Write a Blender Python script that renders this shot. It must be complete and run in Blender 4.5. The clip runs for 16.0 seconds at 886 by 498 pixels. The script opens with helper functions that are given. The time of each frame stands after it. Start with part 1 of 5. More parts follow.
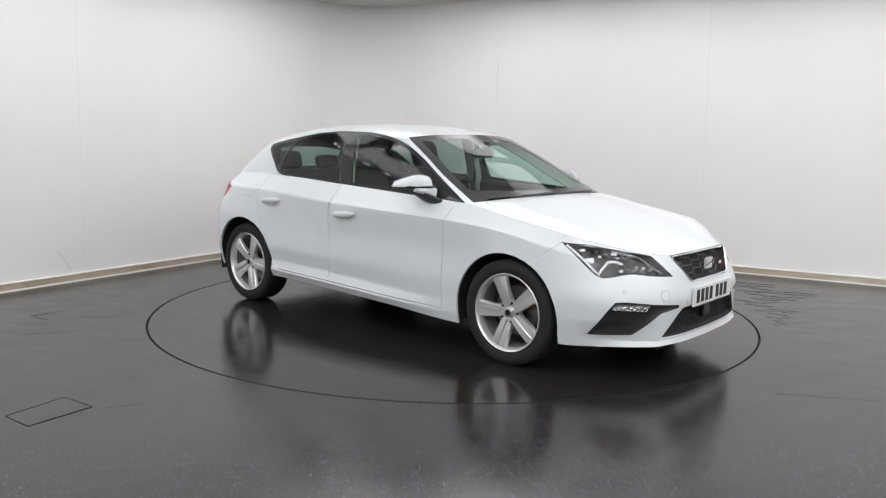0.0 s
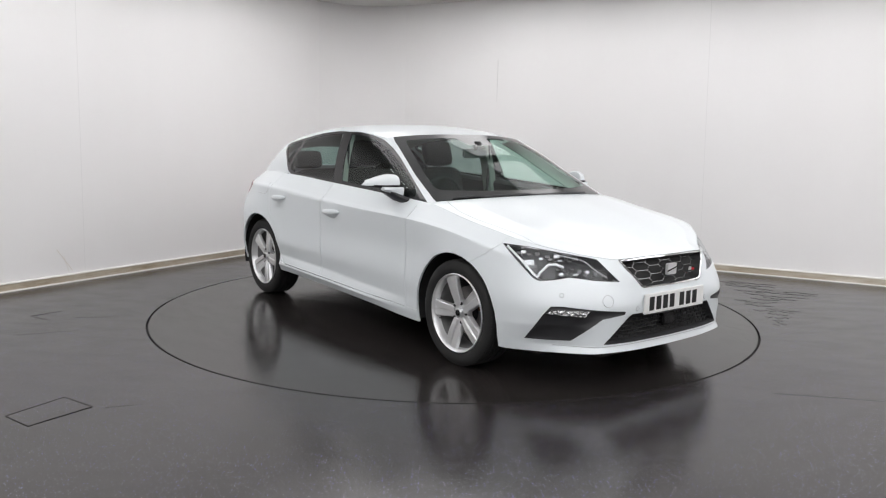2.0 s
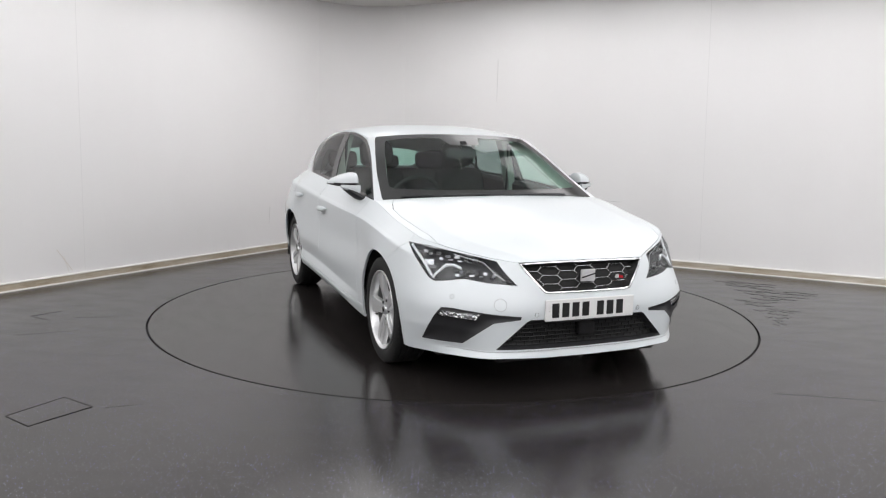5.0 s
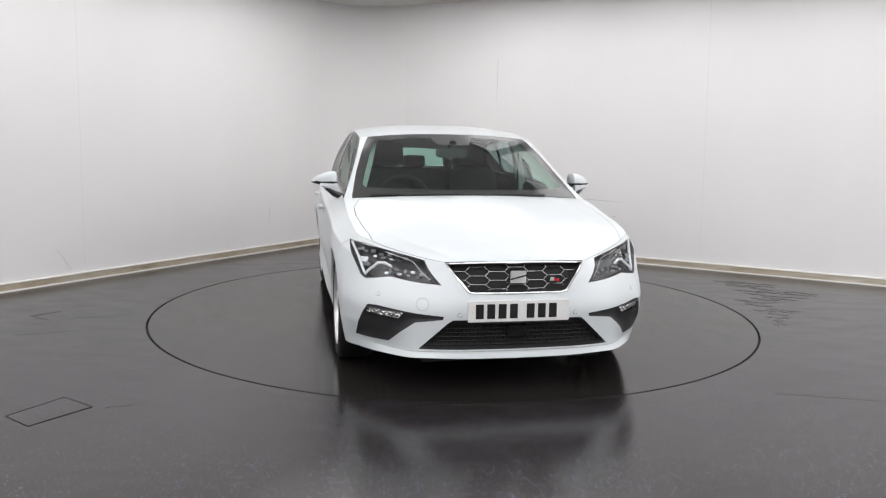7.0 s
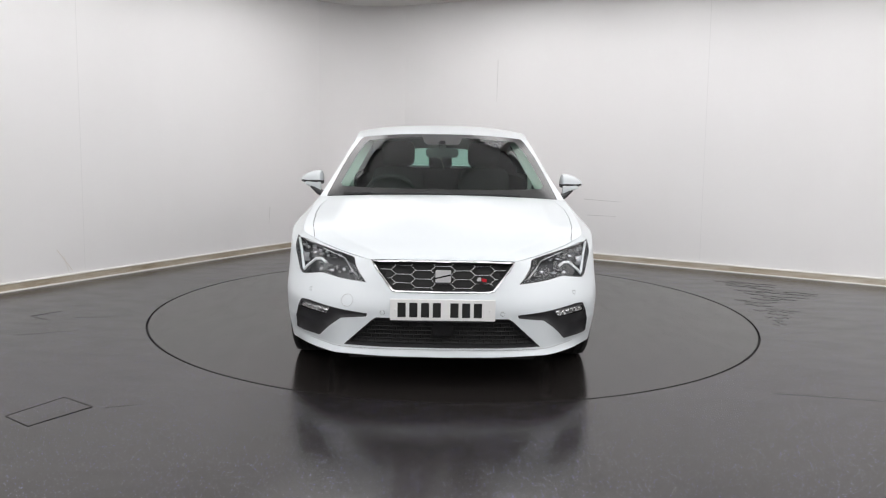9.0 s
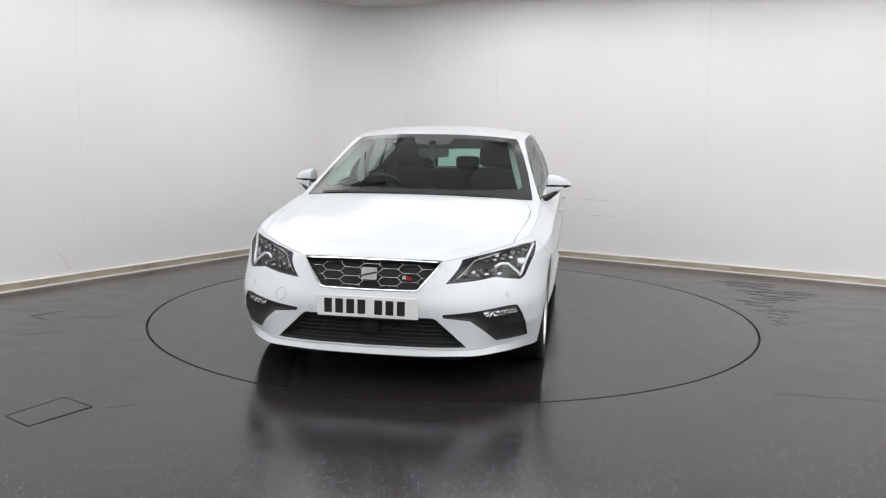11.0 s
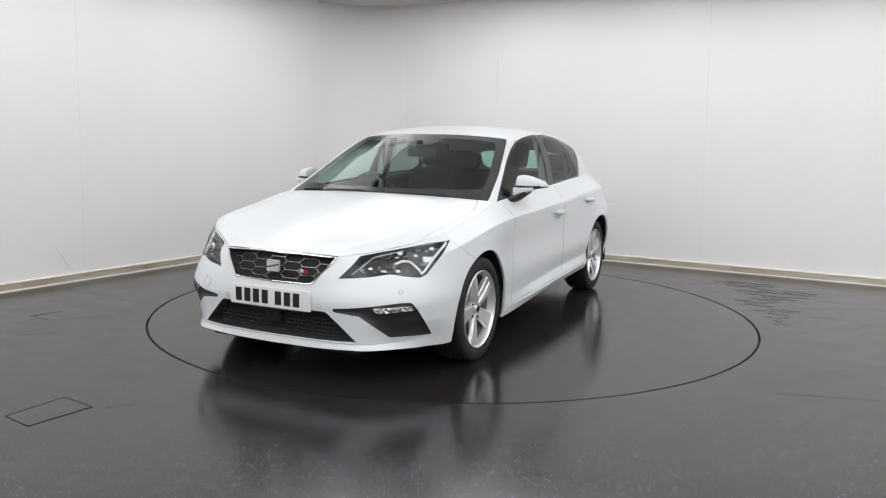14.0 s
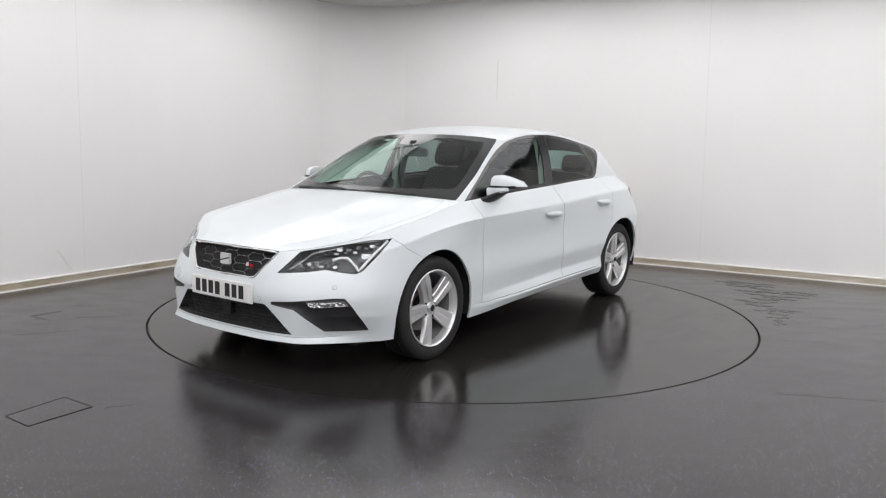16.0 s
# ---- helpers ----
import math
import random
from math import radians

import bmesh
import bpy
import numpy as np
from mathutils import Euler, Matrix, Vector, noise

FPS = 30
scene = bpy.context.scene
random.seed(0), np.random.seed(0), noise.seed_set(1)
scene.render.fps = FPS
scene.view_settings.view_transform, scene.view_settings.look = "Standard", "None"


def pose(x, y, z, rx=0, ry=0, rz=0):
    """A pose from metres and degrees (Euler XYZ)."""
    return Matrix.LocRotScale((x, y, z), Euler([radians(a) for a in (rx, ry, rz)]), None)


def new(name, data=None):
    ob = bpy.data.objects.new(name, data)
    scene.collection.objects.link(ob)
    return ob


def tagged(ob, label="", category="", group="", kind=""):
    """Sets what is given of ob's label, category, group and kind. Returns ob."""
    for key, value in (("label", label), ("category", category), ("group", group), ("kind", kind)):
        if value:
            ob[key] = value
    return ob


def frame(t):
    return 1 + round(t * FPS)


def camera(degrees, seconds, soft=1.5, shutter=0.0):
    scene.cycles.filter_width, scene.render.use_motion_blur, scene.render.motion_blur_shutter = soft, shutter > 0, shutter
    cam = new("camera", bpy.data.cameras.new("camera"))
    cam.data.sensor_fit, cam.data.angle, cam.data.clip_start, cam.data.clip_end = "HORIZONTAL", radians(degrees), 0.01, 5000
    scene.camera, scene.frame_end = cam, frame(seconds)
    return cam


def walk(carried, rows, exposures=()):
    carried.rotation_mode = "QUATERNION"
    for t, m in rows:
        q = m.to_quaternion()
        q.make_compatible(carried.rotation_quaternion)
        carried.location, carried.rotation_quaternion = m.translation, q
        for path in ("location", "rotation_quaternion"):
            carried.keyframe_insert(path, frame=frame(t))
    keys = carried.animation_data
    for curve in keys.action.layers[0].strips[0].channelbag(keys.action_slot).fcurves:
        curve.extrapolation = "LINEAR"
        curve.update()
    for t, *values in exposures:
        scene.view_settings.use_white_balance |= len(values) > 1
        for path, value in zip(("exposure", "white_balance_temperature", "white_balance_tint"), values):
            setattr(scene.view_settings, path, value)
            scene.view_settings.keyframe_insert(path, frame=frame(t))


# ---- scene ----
cam = camera(59.5, 16.0, soft=1.2)
EYE = (-0.08, -6.05, 1.316)
CAM_POSE = Matrix.Translation(EYE) @ pose(0, 0, 0, 90 - 7.954, 0, 0) @ pose(0, 0, 0, 0, 0, 0.99)
walk(cam, [(0.0, CAM_POSE), (16.0, CAM_POSE)], exposures=[(0.0, 0.0), (16.0, 0.0)])

# ---- light ----
world = bpy.data.worlds.new("world")
world.use_nodes = True
world.node_tree.nodes["Background"].inputs[0].default_value = (0.8, 0.82, 0.85, 1)
world.node_tree.nodes["Background"].inputs[1].default_value = 0.05
scene.world = world


# ---- materials ----
def mat(name, color=(0.5, 0.5, 0.5), rough=0.5, metal=0.0, **more):
    m = bpy.data.materials.new(name)
    m.use_nodes = True
    b = m.node_tree.nodes["Principled BSDF"]
    b.inputs["Base Color"].default_value = (*color, 1)
    b.inputs["Roughness"].default_value = rough
    b.inputs["Metallic"].default_value = metal
    for key, value in more.items():
        b.inputs[key.replace("_", " ")].default_value = value
    return m


class Nodes:
    """Short writing for a material's node tree."""

    def __init__(self, m):
        self.tree, self.bsdf = m.node_tree, m.node_tree.nodes["Principled BSDF"]
        self.coord = self.add("ShaderNodeTexCoord").outputs["Object"]

    def add(self, kind, **values):
        n = self.tree.nodes.new(kind)
        for key, value in values.items():
            setattr(n, key, value)
        return n

    def link(self, a, b):
        self.tree.links.new(a, b)

    def noise(self, scale, detail=4.0, rough=0.55, stretch=(1, 1, 1), coord=None):
        mp = self.add("ShaderNodeMapping")
        mp.inputs["Scale"].default_value = stretch
        self.link(coord or self.coord, mp.inputs["Vector"])
        n = self.add("ShaderNodeTexNoise")
        n.inputs["Scale"].default_value, n.inputs["Detail"].default_value, n.inputs["Roughness"].default_value = scale, detail, rough
        self.link(mp.outputs[0], n.inputs["Vector"])
        return n.outputs["Fac"]

    def ramp(self, fac, stops):
        r = self.add("ShaderNodeValToRGB")
        e = r.color_ramp.elements
        while len(e) < len(stops):
            e.new(0.5)
        for el, (p, c) in zip(e, stops):
            el.position = p
            el.color = (*c, 1) if isinstance(c, tuple) else (c, c, c, 1)
        self.link(fac, r.inputs[0])
        return r.outputs[0]

    def mix(self, fac, a, b, blend="MIX"):
        n = self.add("ShaderNodeMix", data_type="RGBA", blend_type=blend)
        for v, s in ((fac, n.inputs[0]), (a, n.inputs[6]), (b, n.inputs[7])):
            if isinstance(v, (int, float)):
                s.default_value = v
            elif isinstance(v, tuple):
                s.default_value = (*v, 1)
            else:
                self.link(v, s)
        return n.outputs[2]

    def math(self, op, a, b=0.0):
        n = self.add("ShaderNodeMath", operation=op)
        for v, s in ((a, n.inputs[0]), (b, n.inputs[1])):
            if isinstance(v, (int, float)):
                s.default_value = v
            else:
                self.link(v, s)
        return n.outputs[0]

    def bump(self, height, strength=0.1, distance=0.01):
        n = self.add("ShaderNodeBump")
        n.inputs["Strength"].default_value, n.inputs["Distance"].default_value = strength, distance
        self.link(height, n.inputs["Height"])
        self.link(n.outputs[0], self.bsdf.inputs["Normal"])

    def color(self, out):
        self.link(out, self.bsdf.inputs["Base Color"])

    def rough(self, out):
        self.link(out, self.bsdf.inputs["Roughness"])


def floor_material(name, base, gloss, glitter):
    """Dark safety vinyl: mottled, scuffed, with fine sparkling flecks."""
    m = mat(name, base, gloss)
    n = Nodes(m)
    big = n.noise(0.9, 5)
    fine = n.noise(60, 4)
    dark = tuple(c * 0.75 for c in base)
    light = tuple(c * 1.3 for c in base)
    col = n.mix(n.ramp(big, [(0.3, 0.0), (0.7, 1.0)]), dark, light)
    col = n.mix(n.math("MULTIPLY", fine, 0.35), col, (0.036, 0.033, 0.031))
    v = n.add("ShaderNodeTexVoronoi", voronoi_dimensions="2D")
    v.inputs["Scale"].default_value = 70
    n.link(n.coord, v.inputs["Vector"])
    sep = n.add("ShaderNodeSeparateColor")
    n.link(v.outputs["Color"], sep.inputs[0])
    near = n.math("LESS_THAN", v.outputs["Distance"], n.math("ADD", n.math("MULTIPLY", sep.outputs[2], 0.09), 0.05))
    rare = n.math("GREATER_THAN", sep.outputs[0], 1 - glitter)
    fleck = n.math("MULTIPLY", near, rare)
    tint = n.mix(sep.outputs[1], (0.28, 0.26, 0.85), (0.70, 0.70, 0.75))
    n.color(n.mix(fleck, col, tint))
    scuff = n.noise(3.0, 6, 0.65, (1, 2.5, 1))
    n.rough(n.math("ADD", n.math("MULTIPLY", n.ramp(scuff, [(0.35, 0.0), (0.75, 1.0)]), 0.10), gloss))
    n.bump(n.noise(140, 3), 0.05, 0.002)
    m.node_tree.nodes["Principled BSDF"].inputs["Specular IOR Level"].default_value = 0.5
    return m


M_FLOOR = floor_material("floor_vinyl", (0.0145, 0.0124, 0.0118), 0.17, 0.34)
M_DISC = floor_material("turntable_vinyl", (0.0145, 0.0124, 0.0118), 0.125, 0.0)
M_GAP = mat("gap_black", (0.006, 0.006, 0.006), 0.6)
M_SEAM = mat("floor_cut", (0.012, 0.011, 0.010), 0.5)


def wall_material():
    m = mat("white_wall", (0.78, 0.77, 0.76), 0.55)
    n = Nodes(m)
    big = n.ramp(n.noise(0.5, 4), [(0.3, 0.0), (0.75, 1.0)])
    drip = n.ramp(n.noise(1.2, 5, 0.6, (1, 1, 0.12)), [(0.35, 0.0), (0.8, 1.0)])
    col = n.mix(big, (0.865, 0.855, 0.852), (0.835, 0.822, 0.816))
    n.color(n.mix(n.math("MULTIPLY", drip, 0.35), col, (0.80, 0.788, 0.78)))
    n.bump(n.noise(2.5, 3), 0.08, 0.02)
    return m


M_WALL = wall_material()
M_CEIL = mat("ceiling_paint", (0.66, 0.65, 0.63), 0.8)


def skirting_material():
    m = mat("worn_skirting", (0.55, 0.5, 0.42), 0.6)
    n = Nodes(m)
    a = n.ramp(n.noise(2.2, 6, 0.7, (1, 1, 5)), [(0.30, (0.30, 0.24, 0.165)), (0.5, (0.47, 0.41, 0.32)), (0.72, (0.62, 0.57, 0.49))])
    n.color(a)
    n.bump(n.noise(30, 4), 0.15, 0.003)
    return m


M_SKIRT = skirting_material()
M_SKIRT_LIGHT = mat("skirting_bead", (0.78, 0.76, 0.72), 0.5)
# glow of the added ceiling panels, set for even light on walls and car
M_FILL = mat("fill_diffuser", (0.9, 0.9, 0.9), 0.4)
fill_bsdf = M_FILL.node_tree.nodes["Principled BSDF"]
fill_bsdf.inputs["Emission Color"].default_value = (0.992, 0.98, 0.988, 1)
fill_bsdf.inputs["Emission Strength"].default_value = 2.62
# weaker added glow, so bonnet and windscreen reflect a more even ceiling
M_FILL_DIM = mat("weak_fill_diffuser", (0.9, 0.9, 0.9), 0.4)
M_FILL_DIM.node_tree.nodes["Principled BSDF"].inputs["Emission Color"].default_value = (0.992, 0.98, 0.988, 1)
M_FILL_DIM.node_tree.nodes["Principled BSDF"].inputs["Emission Strength"].default_value = 0.52
M_TUBE = mat("tube_lamp", (0.9, 0.9, 0.9), 0.4)
M_TUBE.node_tree.nodes["Principled BSDF"].inputs["Emission Color"].default_value = (0.98, 0.99, 1, 1)
M_TUBE.node_tree.nodes["Principled BSDF"].inputs["Emission Strength"].default_value = 14.0
M_LAMP_FRAME = mat("lamp_frame", (0.7, 0.7, 0.7), 0.5)


# ---- mesh helpers ----
def link_bm(name, bm, material, parent=None, smooth=True, angle=35):
    me = bpy.data.meshes.new(name)
    bm.normal_update()
    if smooth:
        for f in bm.faces:
            f.smooth = True
        for e in bm.edges:
            if len(e.link_faces) == 2 and e.calc_face_angle(0) > radians(angle):
                e.smooth = False
    bm.to_mesh(me)
    bm.free()
    for m in material if isinstance(material, (list, tuple)) else [material]:
        me.materials.append(m)
    ob = new(name, me)
    ob.parent = parent
    return ob


def part(name, bm, material, parent, label="", smooth=True, angle=35):
    ob = link_bm(name, bm, material, parent, smooth, angle)
    return tagged(ob, label) if label else ob


def box(bm, lo, hi, bevel=0.0, m=None):
    made = bmesh.ops.create_cube(bm, size=1)["verts"]
    for v in made:
        v.co = Vector([(a + b) / 2 + c * (b - a) for a, b, c in zip(lo, hi, v.co)])
    if bevel:
        made = bmesh.ops.bevel(bm, geom=list({e for v in made for e in v.link_edges}), offset=bevel, segments=2, affect="EDGES")["verts"]
    if m:
        for v in made:
            v.co = m @ v.co
    return made


def tube(bm, pts, radius, sides=8, closed=False, caps=True):
    """A round bar along points."""
    pts = [Vector(p) for p in pts]
    n = len(pts)
    rings = []
    up = Vector((0, 0, 1))
    for i, p in enumerate(pts):
        a, b = pts[(i - 1) % n if closed else max(i - 1, 0)], pts[(i + 1) % n if closed else min(i + 1, n - 1)]
        d = (b - a).normalized()
        s = d.cross(up)
        s = s.normalized() if s.length > 0.05 else d.cross(Vector((0, 1, 0))).normalized()
        q = s.cross(d)
        r = float(radius[i] if isinstance(radius, (list, tuple)) else radius)
        rings.append([bm.verts.new(p + r * (math.cos(2 * math.pi * k / sides) * s + math.sin(2 * math.pi * k / sides) * q)) for k in range(sides)])
    for i in range(n if closed else n - 1):
        a, b = rings[i], rings[(i + 1) % n]
        for k in range(sides):
            bm.faces.new((a[k], a[(k + 1) % sides], b[(k + 1) % sides], b[k]))
    if caps and not closed:
        bm.faces.new(rings[0][::-1])
        bm.faces.new(rings[-1])
    return rings


def lathe(bm, profile, axis_m=None, steps=64):
    """Turns (radius, along) pairs round the local y axis."""
    rings = []
    for r, y in profile:
        ring = []
        for k in range(steps):
            a = 2 * math.pi * k / steps
            co = Vector((r * math.cos(a), y, r * math.sin(a)))
            ring.append(bm.verts.new(axis_m @ co if axis_m else co))
        rings.append(ring)
    for a, b in zip(rings, rings[1:]):
        for k in range(steps):
            bm.faces.new((a[k], b[k], b[(k + 1) % steps], a[(k + 1) % steps]))
    return rings


def prism(bm, poly, lo, hi, axis="y", m=None):
    """Extrudes a 2D outline between two places on an axis."""
    def at(p, h):
        q = {"y": (p[0], h, p[1]), "x": (h, p[0], p[1]), "z": (p[0], p[1], h)}[axis]
        return m @ Vector(q) if m else Vector(q)
    a = [bm.verts.new(at(p, lo)) for p in poly]
    b = [bm.verts.new(at(p, hi)) for p in poly]
    n = len(poly)
    bm.faces.new(a)
    bm.faces.new(b[::-1])
    for i in range(n):
        bm.faces.new((a[i], b[i], b[(i + 1) % n], a[(i + 1) % n]))
    bmesh.ops.recalc_face_normals(bm, faces=bm.faces)


# ---- room ----
ROOM_H = 2.975
CORNER = Vector((-1.25, 4.335))
DIR_L = Vector((-0.524, -0.852)).normalized()   # from the far corner along the left-hand wall
DIR_R = Vector((0.873, -0.488)).normalized()    # from the far corner along the right-hand wall
LEN_L, LEN_R, R_CORNER = 13.0, 13.0, 0.75


def room_outline():
    """Plan of the room, anticlockwise from the camera's side of the left wall; the far corner is rounded."""
    cut = R_CORNER
    a, b = CORNER + DIR_L * cut, CORNER + DIR_R * cut
    far = [CORNER + DIR_L * LEN_L]
    arc = []
    for k in range(17):
        s = k / 16
        arc.append((1 - s) ** 2 * a + 2 * s * (1 - s) * (CORNER + (a + b - 2 * CORNER) * 0.10) + s * s * b)
    end = CORNER + DIR_R * LEN_R
    return far, arc, end


far_l, arc_pts, end_r = room_outline()
IN_L = Vector((DIR_R.x, DIR_R.y))


def wall_strip(name, pts, z0, z1, thick, material, label, out=True):
    """A wall of some thickness over a plan line; the room is on its right-hand side."""
    bm = bmesh.new()
    pts = [Vector(p) for p in pts]
    offs = []
    for i, p in enumerate(pts):
        d = (pts[min(i + 1, len(pts) - 1)] - pts[max(i - 1, 0)]).normalized()
        offs.append(p + Vector((-d.y, d.x)) * thick)
    cols = [[bm.verts.new((*q, z)) for q, z in ((p, z0), (p, z1), (o, z1), (o, z0))] for p, o in zip(pts, offs)]
    for a, b in zip(cols, cols[1:]):
        for k in range(4):
            bm.faces.new((a[k], a[(k + 1) % 4], b[(k + 1) % 4], b[k]))
    bm.faces.new(cols[0])
    bm.faces.new(cols[-1][::-1])
    bmesh.ops.recalc_face_normals(bm, faces=bm.faces)
    return tagged(link_bm(name, bm, material), label, "wall", kind="structure")


corner_back = far_l[0] + (end_r - CORNER)
wall_strip("wall_west", [far_l[0], arc_pts[0]], 0, ROOM_H, 0.12, M_WALL, "plain white painted studio wall with faint scuffs")
wall_strip("wall_corner", arc_pts, 0, ROOM_H, 0.12, M_WALL, "rounded white painted corner of the studio walls")
wall_strip("wall_north", [arc_pts[-1], end_r], 0, ROOM_H, 0.12, M_WALL, "white painted studio wall with vertical panel seams")
wall_strip("wall_east", [end_r, corner_back], 0, ROOM_H, 0.12, M_WALL, "plain white studio wall behind the camera")
wall_strip("wall_south", [corner_back, far_l[0]], 0, ROOM_H, 0.12, M_WALL, "plain white studio wall behind the camera")

bm = bmesh.new()
ceil_pts = [far_l[0], *arc_pts, end_r, corner_back]
prism(bm, [tuple(p) for p in ceil_pts], ROOM_H, ROOM_H + 0.1, "z")
tagged(link_bm("ceiling", bm, M_CEIL, smooth=False), "matt off-white painted studio ceiling", "ceiling", kind="structure")


def skirting():
    line = [far_l[0], *arc_pts, end_r]
    for name, z0, z1, t0, t1, m, label in (("baseboard", 0.012, 0.066, 0.0, 0.016, M_SKIRT, "grubby beige skirting board with worn paint"),
                                           ("trim", 0.066, 0.078, 0.0, 0.019, M_SKIRT_LIGHT, "white bead along the skirting's top"),
                                           ("trim_floor", 0.0, 0.012, 0.0, 0.021, M_SKIRT_LIGHT, "pale sealing bead along the floor's edge")):
        bm = bmesh.new()
        cols = []
        for i, p in enumerate(line):
            d = (line[min(i + 1, len(line) - 1)] - line[max(i - 1, 0)]).normalized()
            inn = Vector((d.y, -d.x))
            cols.append([bm.verts.new((*(p + inn * w), z)) for w, z in ((t0 + 0.001, z0), (t1, z0), (t1, z1 - 0.003), (t1 - 0.003, z1), (t0 + 0.001, z1))])
        for a, b in zip(cols, cols[1:]):
            for k in range(5):
                bm.faces.new((a[k], a[(k + 1) % 5], b[(k + 1) % 5], b[k]))
        bmesh.ops.recalc_face_normals(bm, faces=bm.faces)
        tagged(link_bm(name, bm, m), label, "skirting", kind="structure")


skirting()

# floor with a round hole for the turntable
DISC_R = 2.28


def ring_floor():
    bm = bmesh.new()
    n = 192
    inner = [bm.verts.new((DISC_R * math.cos(2 * math.pi * k / n), DISC_R * math.sin(2 * math.pi * k / n), 0)) for k in range(n)]
    lip = [bm.verts.new((v.co.x, v.co.y, -0.03)) for v in inner]
    outer = [bm.verts.new((18 * math.cos(2 * math.pi * k / n), 18 * math.sin(2 * math.pi * k / n), 0)) for k in range(n)]
    for k in range(n):
        j = (k + 1) % n
        bm.faces.new((inner[k], outer[k], outer[j], inner[j]))
        bm.faces.new((lip[k], inner[k], inner[j], lip[j]))
    return bm


tagged(link_bm("floor", ring_floor(), M_FLOOR), "glossy dark grey vinyl studio floor with sparkling flecks", "floor", kind="structure")
bm = bmesh.new()
bmesh.ops.create_circle(bm, cap_ends=True, segments=128, radius=DISC_R + 0.2, matrix=Matrix.Translation((0, 0, -0.03)))
tagged(link_bm("pit", bm, M_GAP), "dark pit under the turntable's rim", "floor", kind="structure")

turntable = tagged(new("turntable"), "flush round dark vinyl turntable carrying the car", "turntable")
bm = bmesh.new()
n_seg, rad = 192, DISC_R - 0.016
ring_t = [bm.verts.new((rad * math.cos(2 * math.pi * k / n_seg), rad * math.sin(2 * math.pi * k / n_seg), -0.0005)) for k in range(n_seg)]
ring_b = [bm.verts.new((v.co.x, v.co.y, -0.025)) for v in ring_t]
bm.faces.new(ring_t)
bm.faces.new(ring_b[::-1])
for k in range(n_seg):
    bm.faces.new((ring_b[k], ring_b[(k + 1) % n_seg], ring_t[(k + 1) % n_seg], ring_t[k]))
part("platform", bm, M_DISC, turntable)
bm = bmesh.new()
lathe(bm, [(rad + 0.0002, -0.001), (rad + 0.0030, -0.0012), (rad + 0.0030, -0.022), (rad + 0.0002, -0.022)], Matrix.Rotation(radians(90), 4, "X"), 192)
part("rim", bm, M_GAP, turntable, "black edge strip of the turntable")


# fill panels added on the ceiling out of view, and short tube lights
def fill_panel(x, y, turn, length=1.5, width=0.16, dimmed=False):
    """A flat luminous panel in a slim frame, added unseen to light the room."""
    ob = tagged(new("fill_panel"), "flat white weakly luminous panel, added unseen on the ceiling to even out reflections" if dimmed else "flat white luminous panel, added unseen on the ceiling to light the room", "ceiling light", "grid of ceiling panels")
    ob.matrix_basis = pose(x, y, ROOM_H, 0, 0, turn)
    bm = bmesh.new()
    box(bm, (-length / 2, -width / 2, -0.03), (length / 2, width / 2, 0.0))
    part("frame", bm, M_LAMP_FRAME, ob, "", False)
    bm = bmesh.new()
    box(bm, (-length / 2 + 0.02, -width / 2 + 0.02, -0.036), (length / 2 - 0.02, width / 2 - 0.02, -0.026))
    part("diffuser", bm, M_FILL_DIM if dimmed else M_FILL, ob, "", False)


def tube_light(x, y, turn, length=0.5):
    """A short bright batten hung just under the ceiling."""
    ob = tagged(new("tube_light"), "short slim white tube light under the ceiling", "tube light", "rows of tube lights")
    ob.matrix_basis = pose(x, y, ROOM_H, 0, 0, turn)
    bm = bmesh.new()
    box(bm, (-length / 2, -0.03, -0.05), (length / 2, 0.03, 0.0))
    part("batten", bm, M_LAMP_FRAME, ob, "", False)
    bm = bmesh.new()
    tube(bm, [(-length / 2 + 0.02, 0, -0.07), (length / 2 - 0.02, 0, -0.07)], 0.016, 8)
    part("tube", bm, M_TUBE, ob)



# ---- car body shape ----
# x forward, y to the car's left, z up; the plan lines run from the nose's middle to the tail's middle
def spline(xs, ys, q):
    """Monotone cubic interpolation of ys (n x k) over xs."""
    xs, ys, q = np.asarray(xs, float), np.asarray(ys, float), np.asarray(q, float)
    if ys.ndim == 1:
        return spline(xs, ys[:, None], q)[:, 0]
    h = np.diff(xs)[:, None]
    d = np.diff(ys, axis=0) / h
    m = np.zeros_like(ys)
    m[0], m[-1] = d[0], d[-1]
    a, b = d[:-1], d[1:]
    w1, w2 = 2 * h[1:] + h[:-1], h[1:] + 2 * h[:-1]
    same = a * b > 0
    with np.errstate(divide="ignore", invalid="ignore"):
        hm = (w1 + w2) / (w1 / a + w2 / b)
    m[1:-1] = np.where(same, hm, 0)
    i = np.clip(np.searchsorted(xs, q, side="right") - 1, 0, len(xs) - 2)
    s = ((q - xs[i]) / (xs[i + 1] - xs[i]))[:, None]
    hh = h[i]
    return ((2 * s**3 - 3 * s**2 + 1) * ys[i] + (s**3 - 2 * s**2 + s) * hh * m[i] + (-2 * s**3 + 3 * s**2) * ys[i + 1] + (s**3 - s**2) * hh * m[i + 1])


STATIONS = [1.62, 1.264, 0.88, 0.30, -0.30, -0.95, -1.372, -1.68]
